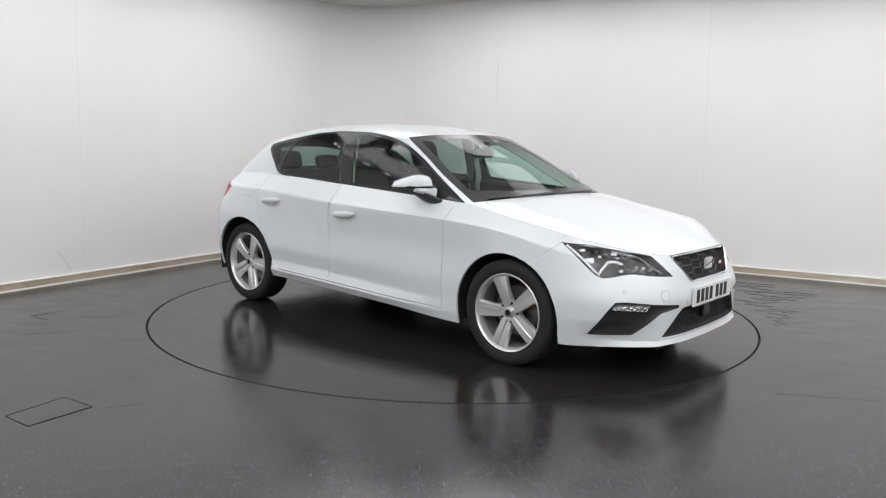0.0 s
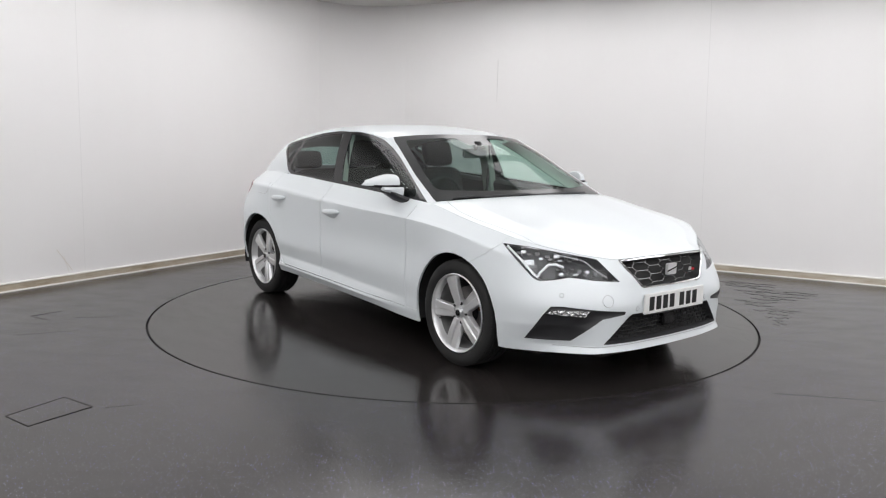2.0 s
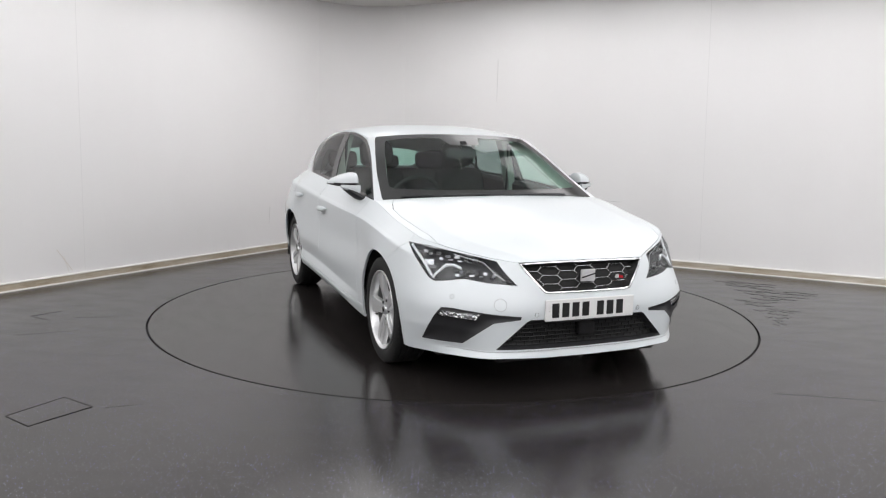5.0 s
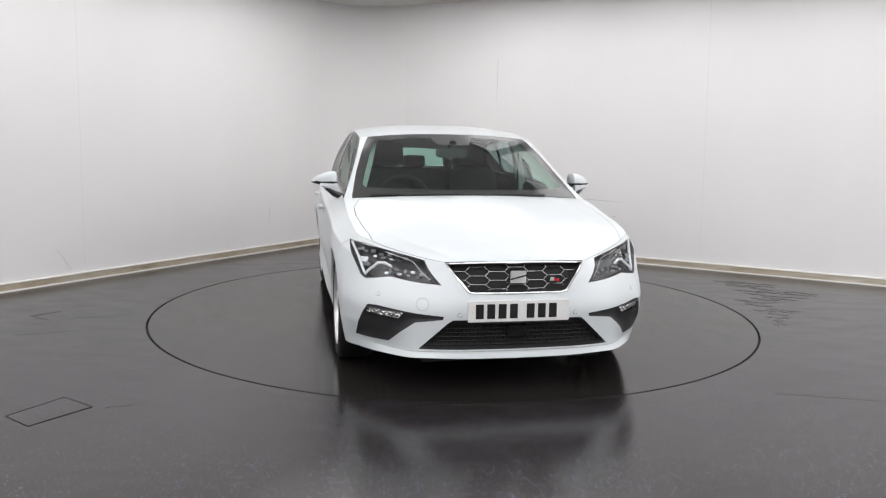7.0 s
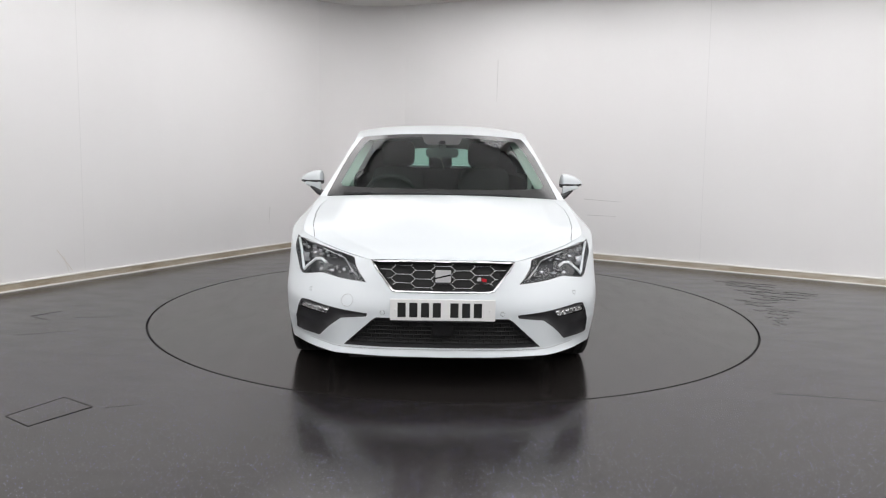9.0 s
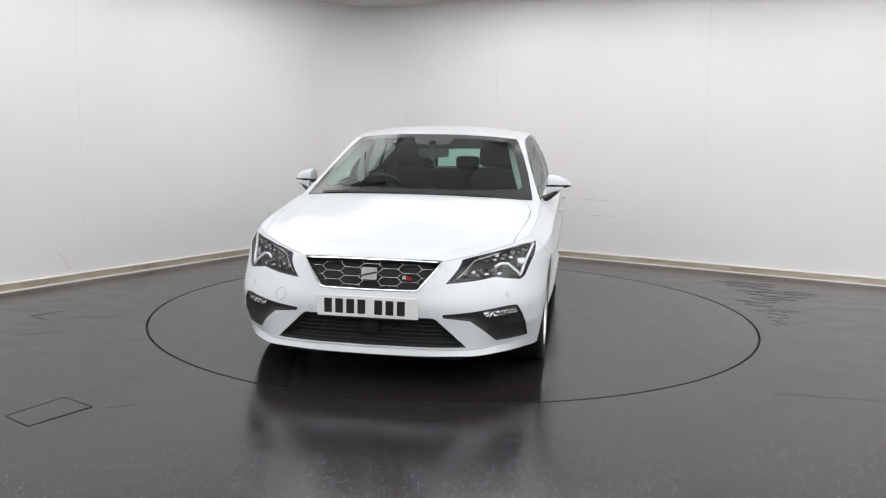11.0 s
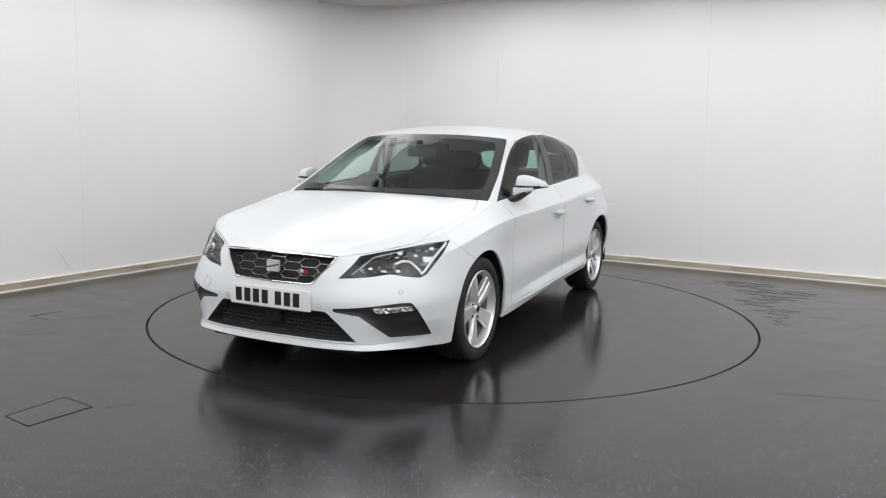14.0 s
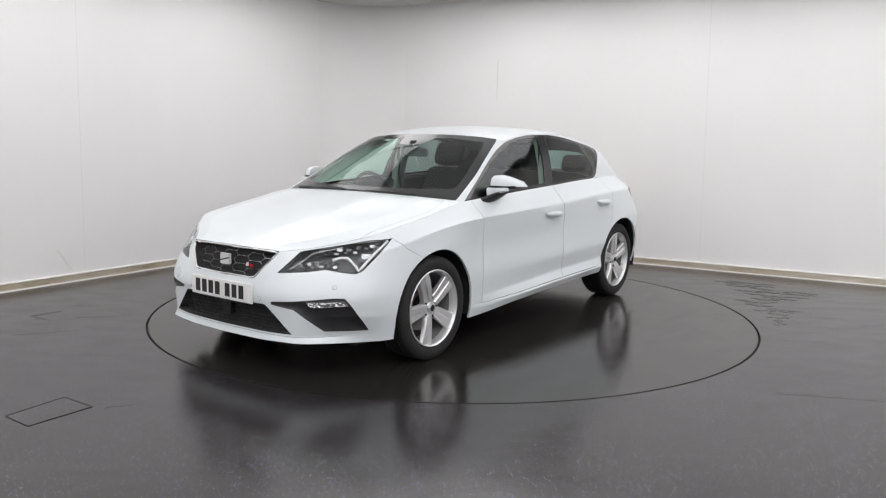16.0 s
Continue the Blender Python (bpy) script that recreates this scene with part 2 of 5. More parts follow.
# each belt: the nose (x, y, z) to the front corner; half-widths and heights at the stations; the rear corner
BELTS = [
    ([(2.116, 0, 0.193), (2.110, 0.27, 0.195), (2.078, 0.53, 0.203), (1.945, 0.680, 0.200), (1.78, 0.788, 0.195)],
     [0.860, 0.872, 0.876, 0.878, 0.878, 0.878, 0.872, 0.865], [0.192, 0.195, 0.190, 0.215, 0.235, 0.250, 0.250, 0.255], (-1.84, 0.765, 0.27)),
    ([(2.108, 0, 0.228), (2.101, 0.27, 0.229), (2.064, 0.528, 0.234), (1.935, 0.670, 0.238), (1.785, 0.795, 0.246)],
     [0.872, 0.885, 0.889, 0.904, 0.906, 0.904, 0.889, 0.880], [0.252, 0.27, 0.250, 0.262, 0.285, 0.302, 0.305, 0.31], (-1.86, 0.78, 0.33)),
    ([(2.118, 0, 0.34), (2.112, 0.27, 0.34), (2.078, 0.50, 0.34), (1.99, 0.665, 0.345), (1.85, 0.800, 0.35)],
     [0.888, 0.912, 0.893, 0.883, 0.881, 0.885, 0.910, 0.896], [0.345, 0.38, 0.318, 0.336, 0.362, 0.380, 0.40, 0.41], (-1.88, 0.79, 0.44)),
    ([(2.130, 0, 0.44), (2.124, 0.27, 0.44), (2.086, 0.49, 0.44), (2.005, 0.650, 0.445), (1.875, 0.790, 0.45)],
     [0.895, 0.922, 0.900, 0.897, 0.897, 0.902, 0.920, 0.900], [0.455, 0.50, 0.46, 0.47, 0.48, 0.50, 0.52, 0.53], (-1.87, 0.78, 0.55)),
    ([(2.112, 0, 0.545), (2.106, 0.25, 0.545), (2.055, 0.45, 0.565), (1.970, 0.620, 0.575), (1.835, 0.765, 0.583)],
     [0.880, 0.921, 0.895, 0.890, 0.891, 0.896, 0.919, 0.900], [0.595, 0.63, 0.63, 0.635, 0.645, 0.66, 0.68, 0.69], (-1.87, 0.772, 0.70)),
    ([(2.095, 0, 0.622), (2.088, 0.25, 0.622), (2.038, 0.41, 0.633), (1.950, 0.560, 0.650), (1.790, 0.755, 0.680)],
     [0.860, 0.912, 0.911, 0.909, 0.905, 0.897, 0.880, 0.822], [0.715, 0.79, 0.826, 0.846, 0.868, 0.905, 0.922, 0.93], (-1.79, 0.735, 0.93)),
    ([(2.055, 0, 0.697), (2.050, 0.22, 0.697), (2.028, 0.37, 0.692), (1.942, 0.475, 0.702), (1.762, 0.704, 0.760)],
     [0.798, 0.820, 0.817, 0.808, 0.806, 0.795, 0.745, 0.690], [0.802, 0.866, 0.935, 0.968, 0.999, 1.030, 1.035, 1.025], (-1.80, 0.60, 1.015)),
]
TAIL = [(0.62, 0.10), (0.32, 0.145), (0.0, 0.155)]


def belt_points(k):
    nose, half, high, corner = BELTS[k]
    pts = list(nose) + [(u, d, z) for u, d, z in zip(STATIONS, half, high)] + [corner]
    return np.array(pts + [(corner[0] - b, corner[1] / 0.8 * d, corner[2]) for d, b in TAIL])


LATTICE = np.array([belt_points(k) for k in range(len(BELTS))])  # levels x columns x 3
COL_T = np.concatenate([[0], np.cumsum(np.linalg.norm(np.diff(LATTICE[3], axis=0), axis=1))])
LEV_T = np.array([0, 0.05, 0.15, 0.26, 0.40, 0.56, 0.72])


def creased(rows, levels, at, near=0.16):
    """Adds levels close to a crease, on the straight lines to its neighbours, so that it stays crisp."""
    out_r, out_t = [], []
    for k, (r, t) in enumerate(zip(rows, levels)):
        if k in at:
            out_r.append(r + (rows[k - 1] - r) * near)
            out_t.append(t + (levels[k - 1] - t) * near)
        out_r.append(r)
        out_t.append(t)
        if k in at:
            out_r.append(r + (rows[k + 1] - r) * near)
            out_t.append(t + (levels[k + 1] - t) * near)
    return np.array(out_r), np.array(out_t)


LATTICE, LEV_T = creased(LATTICE, LEV_T, (1, 2, 5))


def band(t, s):
    """Points of the lower body at column lengths t and level heights s: rows by s."""
    cols = np.array([spline(COL_T, row, t) for row in LATTICE])
    flat = spline(LEV_T, cols.reshape(len(LATTICE), -1), s)
    return flat.reshape(len(s), len(t), 3)


# middle line from the bonnet's nose over the roof to the tail
CENTRE = [(2.055, 0.697), (2.035, 0.712), (1.95, 0.747), (1.80, 0.797), (1.50, 0.874), (1.22, 0.935), (1.03, 0.968)]
SCREEN_C = [(1.03, 0.968), (0.78, 1.112), (0.52, 1.246), (0.25, 1.363)]
ROOF_C = [(0.25, 1.363), (0.05, 1.400), (-0.35, 1.436), (-0.80, 1.430), (-1.25, 1.388), (-1.62, 1.325), (-1.90, 1.10), (-1.98, 1.01)]
# side rail: the upper line of the side windows
SCREEN_G = [(0.88, 0.817, 0.935), (0.62, 0.748, 1.075), (0.36, 0.684, 1.225), (0.15, 0.642, 1.328)]
ROOF_G = [(0.15, 0.642, 1.328), (-0.10, 0.650, 1.366), (-0.38, 0.654, 1.384), (-0.74, 0.654, 1.368), (-1.05, 0.648, 1.330), (-1.36, 0.650, 1.255), (-1.66, 0.665, 1.08), (-1.80, 0.600, 1.015)]


def line(pts, n):
    pts = np.asarray(pts, float)
    t = np.concatenate([[0], np.cumsum(np.linalg.norm(np.diff(pts, axis=0), axis=1))])
    return spline(t, pts, np.linspace(0, t[-1], n))


def across(c, g, n, power, bow):
    """Sections from the middle line c (x, z) to the edge line g (x, y, z)."""
    w = np.linspace(0, 1, n)[None, :]
    c, g = np.asarray(c)[:, None, :], np.asarray(g)[:, None, :]
    x = c[..., 0] + (g[..., 0] - c[..., 0]) * w**bow
    z = c[..., 1] + (g[..., 2] - c[..., 1]) * w**power
    return np.stack([x, g[..., 1] * w + 0 * x, z], -1)


def bonnet_grid(n=56, m=44):
    edge_len = COL_T[7]
    # the bonnet's edge from the grille corner back to the windscreen
    t = np.linspace(COL_T[2], edge_len, n)
    g = spline(COL_T, LATTICE[-1], t)
    c = line(CENTRE, n)
    p = across(c, g, m, 2.0, 2.0)
    # pressed crease from the windscreen's corner to the grille's corner, and a second, softer one inside it
    w, f = np.linspace(0, 1, m)[None, :], np.linspace(0, 1, n)[:, None]
    fade = np.clip(f / 0.10, 0, 1) * np.clip((1 - f) / 0.06, 0, 1)
    p[..., 2] += fade * (0.009 * np.exp(-np.abs(w - 0.80 + 0.04 * f) / 0.10) - 0.004 * np.exp(-((w - 0.50) / 0.18) ** 2))
    return p


def screen_grid(n=36, m=30):
    return across(line(SCREEN_C, n), line(SCREEN_G, n), m, 2.6, 2.0)


def roof_grid(n=60, m=26):
    return across(line(ROOF_C, n), line(ROOF_G, n), m, 2.6, 2.0)


N_NOSE, N_BONNET, N_SCREEN, N_ROOF, N_TAIL = 12, 56, 36, 60, 18


def side_glass_grid(m=16):
    """From the belt line up to the window's upper line."""
    n = N_SCREEN + N_ROOF - 1
    lo = spline(COL_T, LATTICE[-1], np.linspace(COL_T[7], COL_T[13], n))
    hi = np.concatenate([line(SCREEN_G, N_SCREEN), line(ROOF_G, N_ROOF)[1:]])
    w = np.linspace(0, 1, m)[None, :, None]
    p = lo[:, None, :] + (hi - lo)[:, None, :] * w
    p[..., 1] += 0.022 * np.sin(np.pi * w[..., 0]) * np.clip((hi[:, 2] - lo[:, 2]) / 0.35, 0, 1)[:, None]
    return p


def band_grid(m=60):
    t = np.concatenate([np.linspace(0, COL_T[2], N_NOSE), np.linspace(COL_T[2], COL_T[7], N_BONNET)[1:],
                        np.linspace(COL_T[7], COL_T[13], N_SCREEN + N_ROOF - 1)[1:], np.linspace(COL_T[13], COL_T[-1], N_TAIL)[1:]])
    return band(t, np.linspace(0, LEV_T[-1], m))

# ---- car materials ----
def paint_material():
    m = mat("white_car_paint", (0.73, 0.77, 0.79), 0.42, Coat_Weight=0.5, Coat_Roughness=0.16)
    n = Nodes(m)
    n.color(n.mix(n.math("MULTIPLY", n.noise(3.0, 3), 0.5), (0.675, 0.715, 0.735), (0.70, 0.738, 0.755)))
    n.bump(n.noise(900, 2), 0.012, 0.0005)
    return m


def glass_material(name, tint, gloss=0.05):
    """A thin pane: clear and tinted, with a mirror-like gloss that grows towards grazing."""
    m = bpy.data.materials.new(name)
    m.use_nodes = True
    t = m.node_tree
    t.nodes.remove(t.nodes["Principled BSDF"])
    out = t.nodes["Material Output"]
    clear, shine, mixer, facing, power, scale = (t.nodes.new(k) for k in ("ShaderNodeBsdfTransparent", "ShaderNodeBsdfGlossy", "ShaderNodeMixShader", "ShaderNodeLayerWeight", "ShaderNodeMath", "ShaderNodeMath"))
    clear.inputs[0].default_value = (*tint, 1)
    shine.inputs["Roughness"].default_value = 0.02
    shine.inputs[0].default_value = (0.95, 0.95, 0.95, 1)
    facing.inputs["Blend"].default_value = 0.5
    power.operation, scale.operation = "POWER", "MULTIPLY_ADD"
    power.inputs[1].default_value = 5.0
    scale.inputs[1].default_value, scale.inputs[2].default_value = 0.5, gloss
    t.links.new(facing.outputs["Facing"], power.inputs[0])
    t.links.new(power.outputs[0], scale.inputs[0])
    t.links.new(scale.outputs[0], mixer.inputs[0])
    t.links.new(clear.outputs[0], mixer.inputs[1])
    t.links.new(shine.outputs[0], mixer.inputs[2])
    t.links.new(mixer.outputs[0], out.inputs["Surface"])
    return m


def grained(name, color, rough, scale=120, strength=0.2, spread=0.25):
    m = mat(name, color, rough)
    n = Nodes(m)
    n.color(n.mix(n.noise(scale * 0.15, 4), tuple(c * (1 - spread) for c in color), tuple(c * (1 + spread) for c in color)))
    n.bump(n.noise(scale, 3), strength, 0.002)
    return m


M_PAINT = paint_material()
M_GLASS = glass_material("windscreen_glass", (0.64, 0.81, 0.745), 0.028)
M_GLASS_SIDE = glass_material("side_glass", (0.64, 0.79, 0.73), 0.04)
M_GLASS_DARK = glass_material("privacy_glass", (0.36, 0.40, 0.40))
M_GLASS_REAR = glass_material("tailgate_glass", (0.50, 0.72, 0.65))
M_LENS = glass_material("lamp_lens", (0.92, 0.94, 0.95), 0.03)
M_BLACK_GLOSS = mat("gloss_black_trim", (0.010, 0.010, 0.011), 0.12)
M_FRIT = mat("glass_border", (0.008, 0.009, 0.009), 0.15)
M_BLACK = grained("black_plastic", (0.022, 0.022, 0.024), 0.48)
M_DARK = grained("underbody_black", (0.012, 0.012, 0.012), 0.8)
M_CHROME = mat("chrome", (0.82, 0.83, 0.84), 0.10, 1.0)
M_SATIN = mat("satin_chrome", (0.72, 0.73, 0.74), 0.28, 1.0)
M_LAMP_GREY = mat("lamp_inside_grey", (0.045, 0.045, 0.048), 0.35, 0.3)
M_FOG = mat("fog_lens", (0.80, 0.81, 0.82), 0.12, 0.85)
fog_nodes = Nodes(M_FOG)
fog_nodes.bump(fog_nodes.noise(55, 2, 0.5), 0.9, 0.02)
M_REFLECTOR = mat("lamp_reflector", (0.42, 0.425, 0.435), 0.26, 1.0)
M_DRL = mat("light_guide", (0.88, 0.89, 0.90), 0.15)
M_RED = mat("red_lens", (0.42, 0.015, 0.02), 0.12)
M_PLATE = grained("plate_white", (0.78, 0.78, 0.77), 0.32, 40, 0.02, 0.03)
M_PLATE_BAR = mat("plate_black", (0.012, 0.012, 0.012), 0.4)
M_BADGE_RED = mat("badge_red", (0.45, 0.02, 0.03), 0.25)
M_SEAT = grained("seat_cloth", (0.020, 0.020, 0.022), 0.9, 400, 0.4)
M_DASH = grained("dash_plastic", (0.022, 0.023, 0.024), 0.8, 260, 0.3)
M_TRIM_PALE = grained("pale_pillar_trim", (0.60, 0.60, 0.57), 0.75, 300, 0.2, 0.08)
M_HEADLINER = grained("headliner_cloth", (0.40, 0.40, 0.38), 0.9, 400, 0.3, 0.06)
M_TYRE = grained("tyre_rubber", (0.011, 0.011, 0.011), 0.78, 90, 0.25)
M_ALLOY = mat("silver_alloy", (0.70, 0.705, 0.71), 0.33, 0.7)
# shade between the spokes, painted as dark shield and dark rim inside
M_POCKET_SHADE = mat("shaded_pocket", (0.035, 0.035, 0.036), 0.55, 0.3)
M_BARREL_SHADE = grained("shaded_barrel", (0.16, 0.16, 0.16), 0.5, 60, 0.1)
M_DISC_STEEL = grained("brake_steel", (0.28, 0.27, 0.26), 0.4, 60, 0.1)
M_DISC_STEEL.node_tree.nodes["Principled BSDF"].inputs["Metallic"].default_value = 0.9
M_RUST = grained("brake_rust", (0.16, 0.09, 0.05), 0.7)

CAR_SIDE = -0.102
car = tagged(new("car"), "white five-door hatchback car parked on the turntable", "car")


# ---- cutting the body into panels ----
def grid_bm(grid):
    bm = bmesh.new()
    bm.faces.layers.int.new("panel")
    vs = [[bm.verts.new(p) for p in row] for row in grid]
    for a, b in zip(vs, vs[1:]):
        for k in range(len(a) - 1):
            if len({tuple(round(c, 6) for c in v.co) for v in (a[k], a[k + 1], b[k + 1], b[k])}) > 2:
                bm.faces.new((a[k], a[k + 1], b[k + 1], b[k]))
    bmesh.ops.remove_doubles(bm, verts=bm.verts, dist=1e-5)
    bm.normal_update()
    if sum(f.normal.dot(f.calc_center_median() - Vector((f.calc_center_median().x * 0.9, 0, 0.55))) * f.calc_area() for f in bm.faces) < 0:
        bmesh.ops.reverse_faces(bm, faces=bm.faces)
    return bm


def flat(co, view):
    """Place of a point on the sheet seen along a level direction: view in degrees, 0 from the front, 90 from the side; or 'top'."""
    if view == "top":
        return co[0], co[1]
    a = radians(view)
    return co[1] * math.cos(a) - co[0] * math.sin(a), co[2]


def inside(p, poly):
    hit = False
    for (x0, y0), (x1, y1) in zip(poly, poly[1:] + poly[:1]):
        if (y0 > p[1]) != (y1 > p[1]) and p[0] < (x1 - x0) * (p[1] - y0) / (y1 - y0) + x0:
            hit = not hit
    return hit


def cut(bm, outline, view, number, keep=None, only=None):
    """Cuts the sheet along a closed outline and marks the faces inside it with a panel number."""
    poly = [flat(p, view) if len(p) == 3 else p for p in outline]
    layer = bm.faces.layers.int["panel"]
    a = radians(view) if view != "top" else 0
    for (x0, y0), (x1, y1) in zip(poly, poly[1:] + poly[:1]):
        dx, dy = x1 - x0, y1 - y0
        if math.hypot(dx, dy) < 1e-6:
            continue
        if view == "top":
            co, no = Vector((x0, y0, 0)), Vector((-dy, dx, 0))
        else:
            h = Vector((-math.sin(a), math.cos(a), 0))
            co, no = h * x0 + Vector((0, 0, y0)), h * -dy + Vector((0, 0, dx))
        lo, hi = (min(x0, x1) - 1e-4, min(y0, y1) - 1e-4), (max(x0, x1) + 1e-4, max(y0, y1) + 1e-4)
        faces = []
        for f in bm.faces:
            if keep and not keep(f.calc_center_median()) or only is not None and f[layer] not in only:
                continue
            q = [flat(v.co, view) for v in f.verts]
            if max(p[0] for p in q) >= lo[0] and min(p[0] for p in q) <= hi[0] and max(p[1] for p in q) >= lo[1] and min(p[1] for p in q) <= hi[1]:
                faces.append(f)
        if faces:
            geom = list({v for f in faces for v in f.verts}) + list({e for f in faces for e in f.edges}) + faces
            bmesh.ops.bisect_plane(bm, geom=geom, dist=2e-4, plane_co=co, plane_no=no.normalized())
    for f in bm.faces:
        c = f.calc_center_median()
        if (not keep or keep(c)) and (only is None or f[layer] in only) and inside(flat(c, view), poly):
            f[layer] = number


def take(sources, mirror):
    """New mesh with the faces of the given panel numbers; mirror: 1 left, -1 right, 0 both joined."""
    bm = bmesh.new()
    for side in ((1, -1) if mirror == 0 else (mirror,)):
        for src, number in sources:
            layer = src.faces.layers.int["panel"]
            made = {}
            for f in src.faces:
                if f[layer] != number:
                    continue
                vs = []
                for v in f.verts:
                    if v not in made:
                        made[v] = bm.verts.new((v.co.x, v.co.y * side, v.co.z))
                    vs.append(made[v])
                bm.faces.new(vs if side == 1 else vs[::-1])
    bmesh.ops.remove_doubles(bm, verts=bm.verts, dist=4e-4)
    bm.normal_update()
    return bm


def flange(bm, gap=0.0018, depth=0.014):
    """Draws a panel's rim in by half a shut line and folds it inwards."""
    rim = [e for e in bm.edges if len(e.link_faces) == 1]
    move = {}
    normals = {}
    for e in rim:
        f = e.link_faces[0]
        d = (e.verts[1].co - e.verts[0].co).cross(f.normal)
        if d.length < 1e-9:
            continue
        d.normalize()
        if d.dot(f.calc_center_median() - e.verts[0].co) < 0:
            d = -d
        for v in e.verts:
            move.setdefault(v, []).append(d)
            normals[v] = normals.get(v, Vector()) + f.normal
    for v, ds in move.items():
        s = sum(ds, Vector())
        if s.length > 0.2:
            v.co += s.normalized() * gap
    low = {v: bm.verts.new(v.co - n.normalized() * depth) for v, n in normals.items() if n.length > 1e-6}
    for e in rim:
        a, b = e.verts
        if a in low and b in low:
            try:
                bm.faces.new((b, a, low[a], low[b]))
            except ValueError:
                pass
    bmesh.ops.recalc_face_normals(bm, faces=bm.faces)
    up = sum((f.normal.dot(f.calc_center_median() - Vector((f.calc_center_median().x * 0.8, 0, 0.5))) * f.calc_area() for f in bm.faces))
    if up < 0:
        bmesh.ops.reverse_faces(bm, faces=bm.faces)
    return bm


def sink(bm, depth, slope=0.014):
    """Presses the middle of a sheet inwards and leaves its rim: a recess with walls."""
    bm.normal_update()
    rim = {v for e in bm.edges if len(e.link_faces) == 1 for v in e.verts}
    edge = np.array([v.co[:] for v in rim])
    for v in [v for v in bm.verts if v not in rim]:
        d = float(np.sqrt(((edge - np.array(v.co[:])) ** 2).sum(1).min()))
        v.co -= v.normal.copy() * depth * min(1.0, d / slope) ** 0.7
    return bm


BAND, BONNET, SCREEN, ROOF, GLASS = (grid_bm(g) for g in (band_grid(), bonnet_grid(), screen_grid(), roof_grid(), side_glass_grid()))


def arc(cx, cz, r, a0, a1, n):
    return [(cx + r * math.cos(radians(a0 + (a1 - a0) * k / n)), cz + r * math.sin(radians(a0 + (a1 - a0) * k / n))) for k in range(n + 1)]


ARCH_F, ARCH_R = (1.250, 0.308, 0.366), (-1.372, 0.318, 0.366)
side = -90
WING, BUMPER, DOOR_F, DOOR_R, SILL, ARCH, LAMP, TAILLAMP, FOG, INTAKE, GRILLE, FLAP, FOGLAMP = range(1, 14)
cut(BAND, [(0.86, 1.2), (0.80, 0.90), (0.775, 0.80), (0.760, 0.54), (0.757, 0.05), (2.6, 0.05), (2.6, 1.2)], side, WING)
cut(BAND, [(1.597, 0.767), (1.52, 0.702), (1.40, 0.640), (1.36, 0.60), (1.36, 0.02), (2.6, 0.02), (2.6, 0.9), (1.62, 0.9)], side, BUMPER)
cut(BAND, [(0.86, 1.2), (0.80, 0.90), (0.775, 0.80), (0.760, 0.54), (0.757, 0.268), (0.3, 0.278), (-0.337, 0.300), (-0.332, 0.41), (-0.33, 0.78), (-0.30, 0.88), (-0.25, 1.2)], side, DOOR_F)
cut(BAND, [(-0.25, 1.2), (-0.30, 0.88), (-0.33, 0.78), (-0.332, 0.41), (-0.337, 0.300), (-0.93, 0.315), (-0.99, 0.36), (-1.05, 0.50), (-1.12, 0.62), (-1.17, 0.72), (-1.19, 0.86), (-1.16, 0.95), (-1.07, 1.2)], side, DOOR_R)
cut(BAND, [(0.95, 0.266), (0.757, 0.268), (0.3, 0.278), (-0.337, 0.300), (-0.93, 0.315), (-1.02, 0.33), (-1.02, 0.02), (0.95, 0.02)], side, SILL)
for cx, cz, r in (ARCH_F, ARCH_R):
    cut(BAND, [(cx - r * 0.97, 0.02), (cx + r * 0.985, 0.02)] + arc(cx, cz, r, -8, 188, 30), side, ARCH)
HEADLAMP_LINE = [(1.603, 0.840, 0.766), (1.723, 0.767, 0.757), (1.858, 0.606, 0.721), (1.953, 0.468, 0.692), (2.064, 0.400, 0.578),
                 (2.002, 0.549, 0.590), (1.930, 0.646, 0.606), (1.890, 0.705, 0.594), (1.829, 0.770, 0.583), (1.793, 0.791, 0.598), (1.700, 0.827, 0.686)]
FOG_LINE = [(1.769, 0.816, 0.266), (1.955, 0.655, 0.268), (2.060, 0.525, 0.388), (2.106, 0.398, 0.405), (2.108, 0.393, 0.421), (1.950, 0.720, 0.459), (1.907, 0.764, 0.457), (1.877, 0.790, 0.410)]
FOGLAMP_LINE = [(1.890, 0.781, 0.414), (1.914, 0.760, 0.442), (2.041, 0.594, 0.434), (2.026, 0.620, 0.400)]
GRILLE_LINE = [(-0.05, 0.80), (0.45, 0.80), (0.376, 0.689), (0.262, 0.541), (0.235, 0.536), (-0.05, 0.535)]
INTAKE_LINE = [(-0.05, 0.405), (0.345, 0.402), (0.365, 0.390), (0.517, 0.247), (0.30, 0.243), (-0.05, 0.241)]


def nose(c):
    return c.x > 1.5


cut(BAND, HEADLAMP_LINE, 45, LAMP, nose)
cut(BAND, FOG_LINE, 45, FOG, nose)
cut(BAND, FOGLAMP_LINE, 45, FOGLAMP, nose)
cut(BAND, GRILLE_LINE, 0, GRILLE, nose)
cut(BAND, INTAKE_LINE, 0, INTAKE, nose)
cut(BAND, [(-1.60, 0.918), (-1.68, 0.948), (-2.3, 0.94), (-2.3, 0.80), (-1.76, 0.81), (-1.70, 0.83)], side, TAILLAMP)
cut(BONNET, [(0.7, -0.1), (0.7, 0.66), (0.93, 0.70), (1.00, 0.735), (1.13, 0.772), (1.30, 0.776), (1.54, 0.757), (1.73, 0.722), (1.765, 0.9), (2.4, 0.9), (2.4, -0.1)], "top", 1)
PANE_F, PANE_R, PANE_Q, DLO = 2, 3, 4, 1
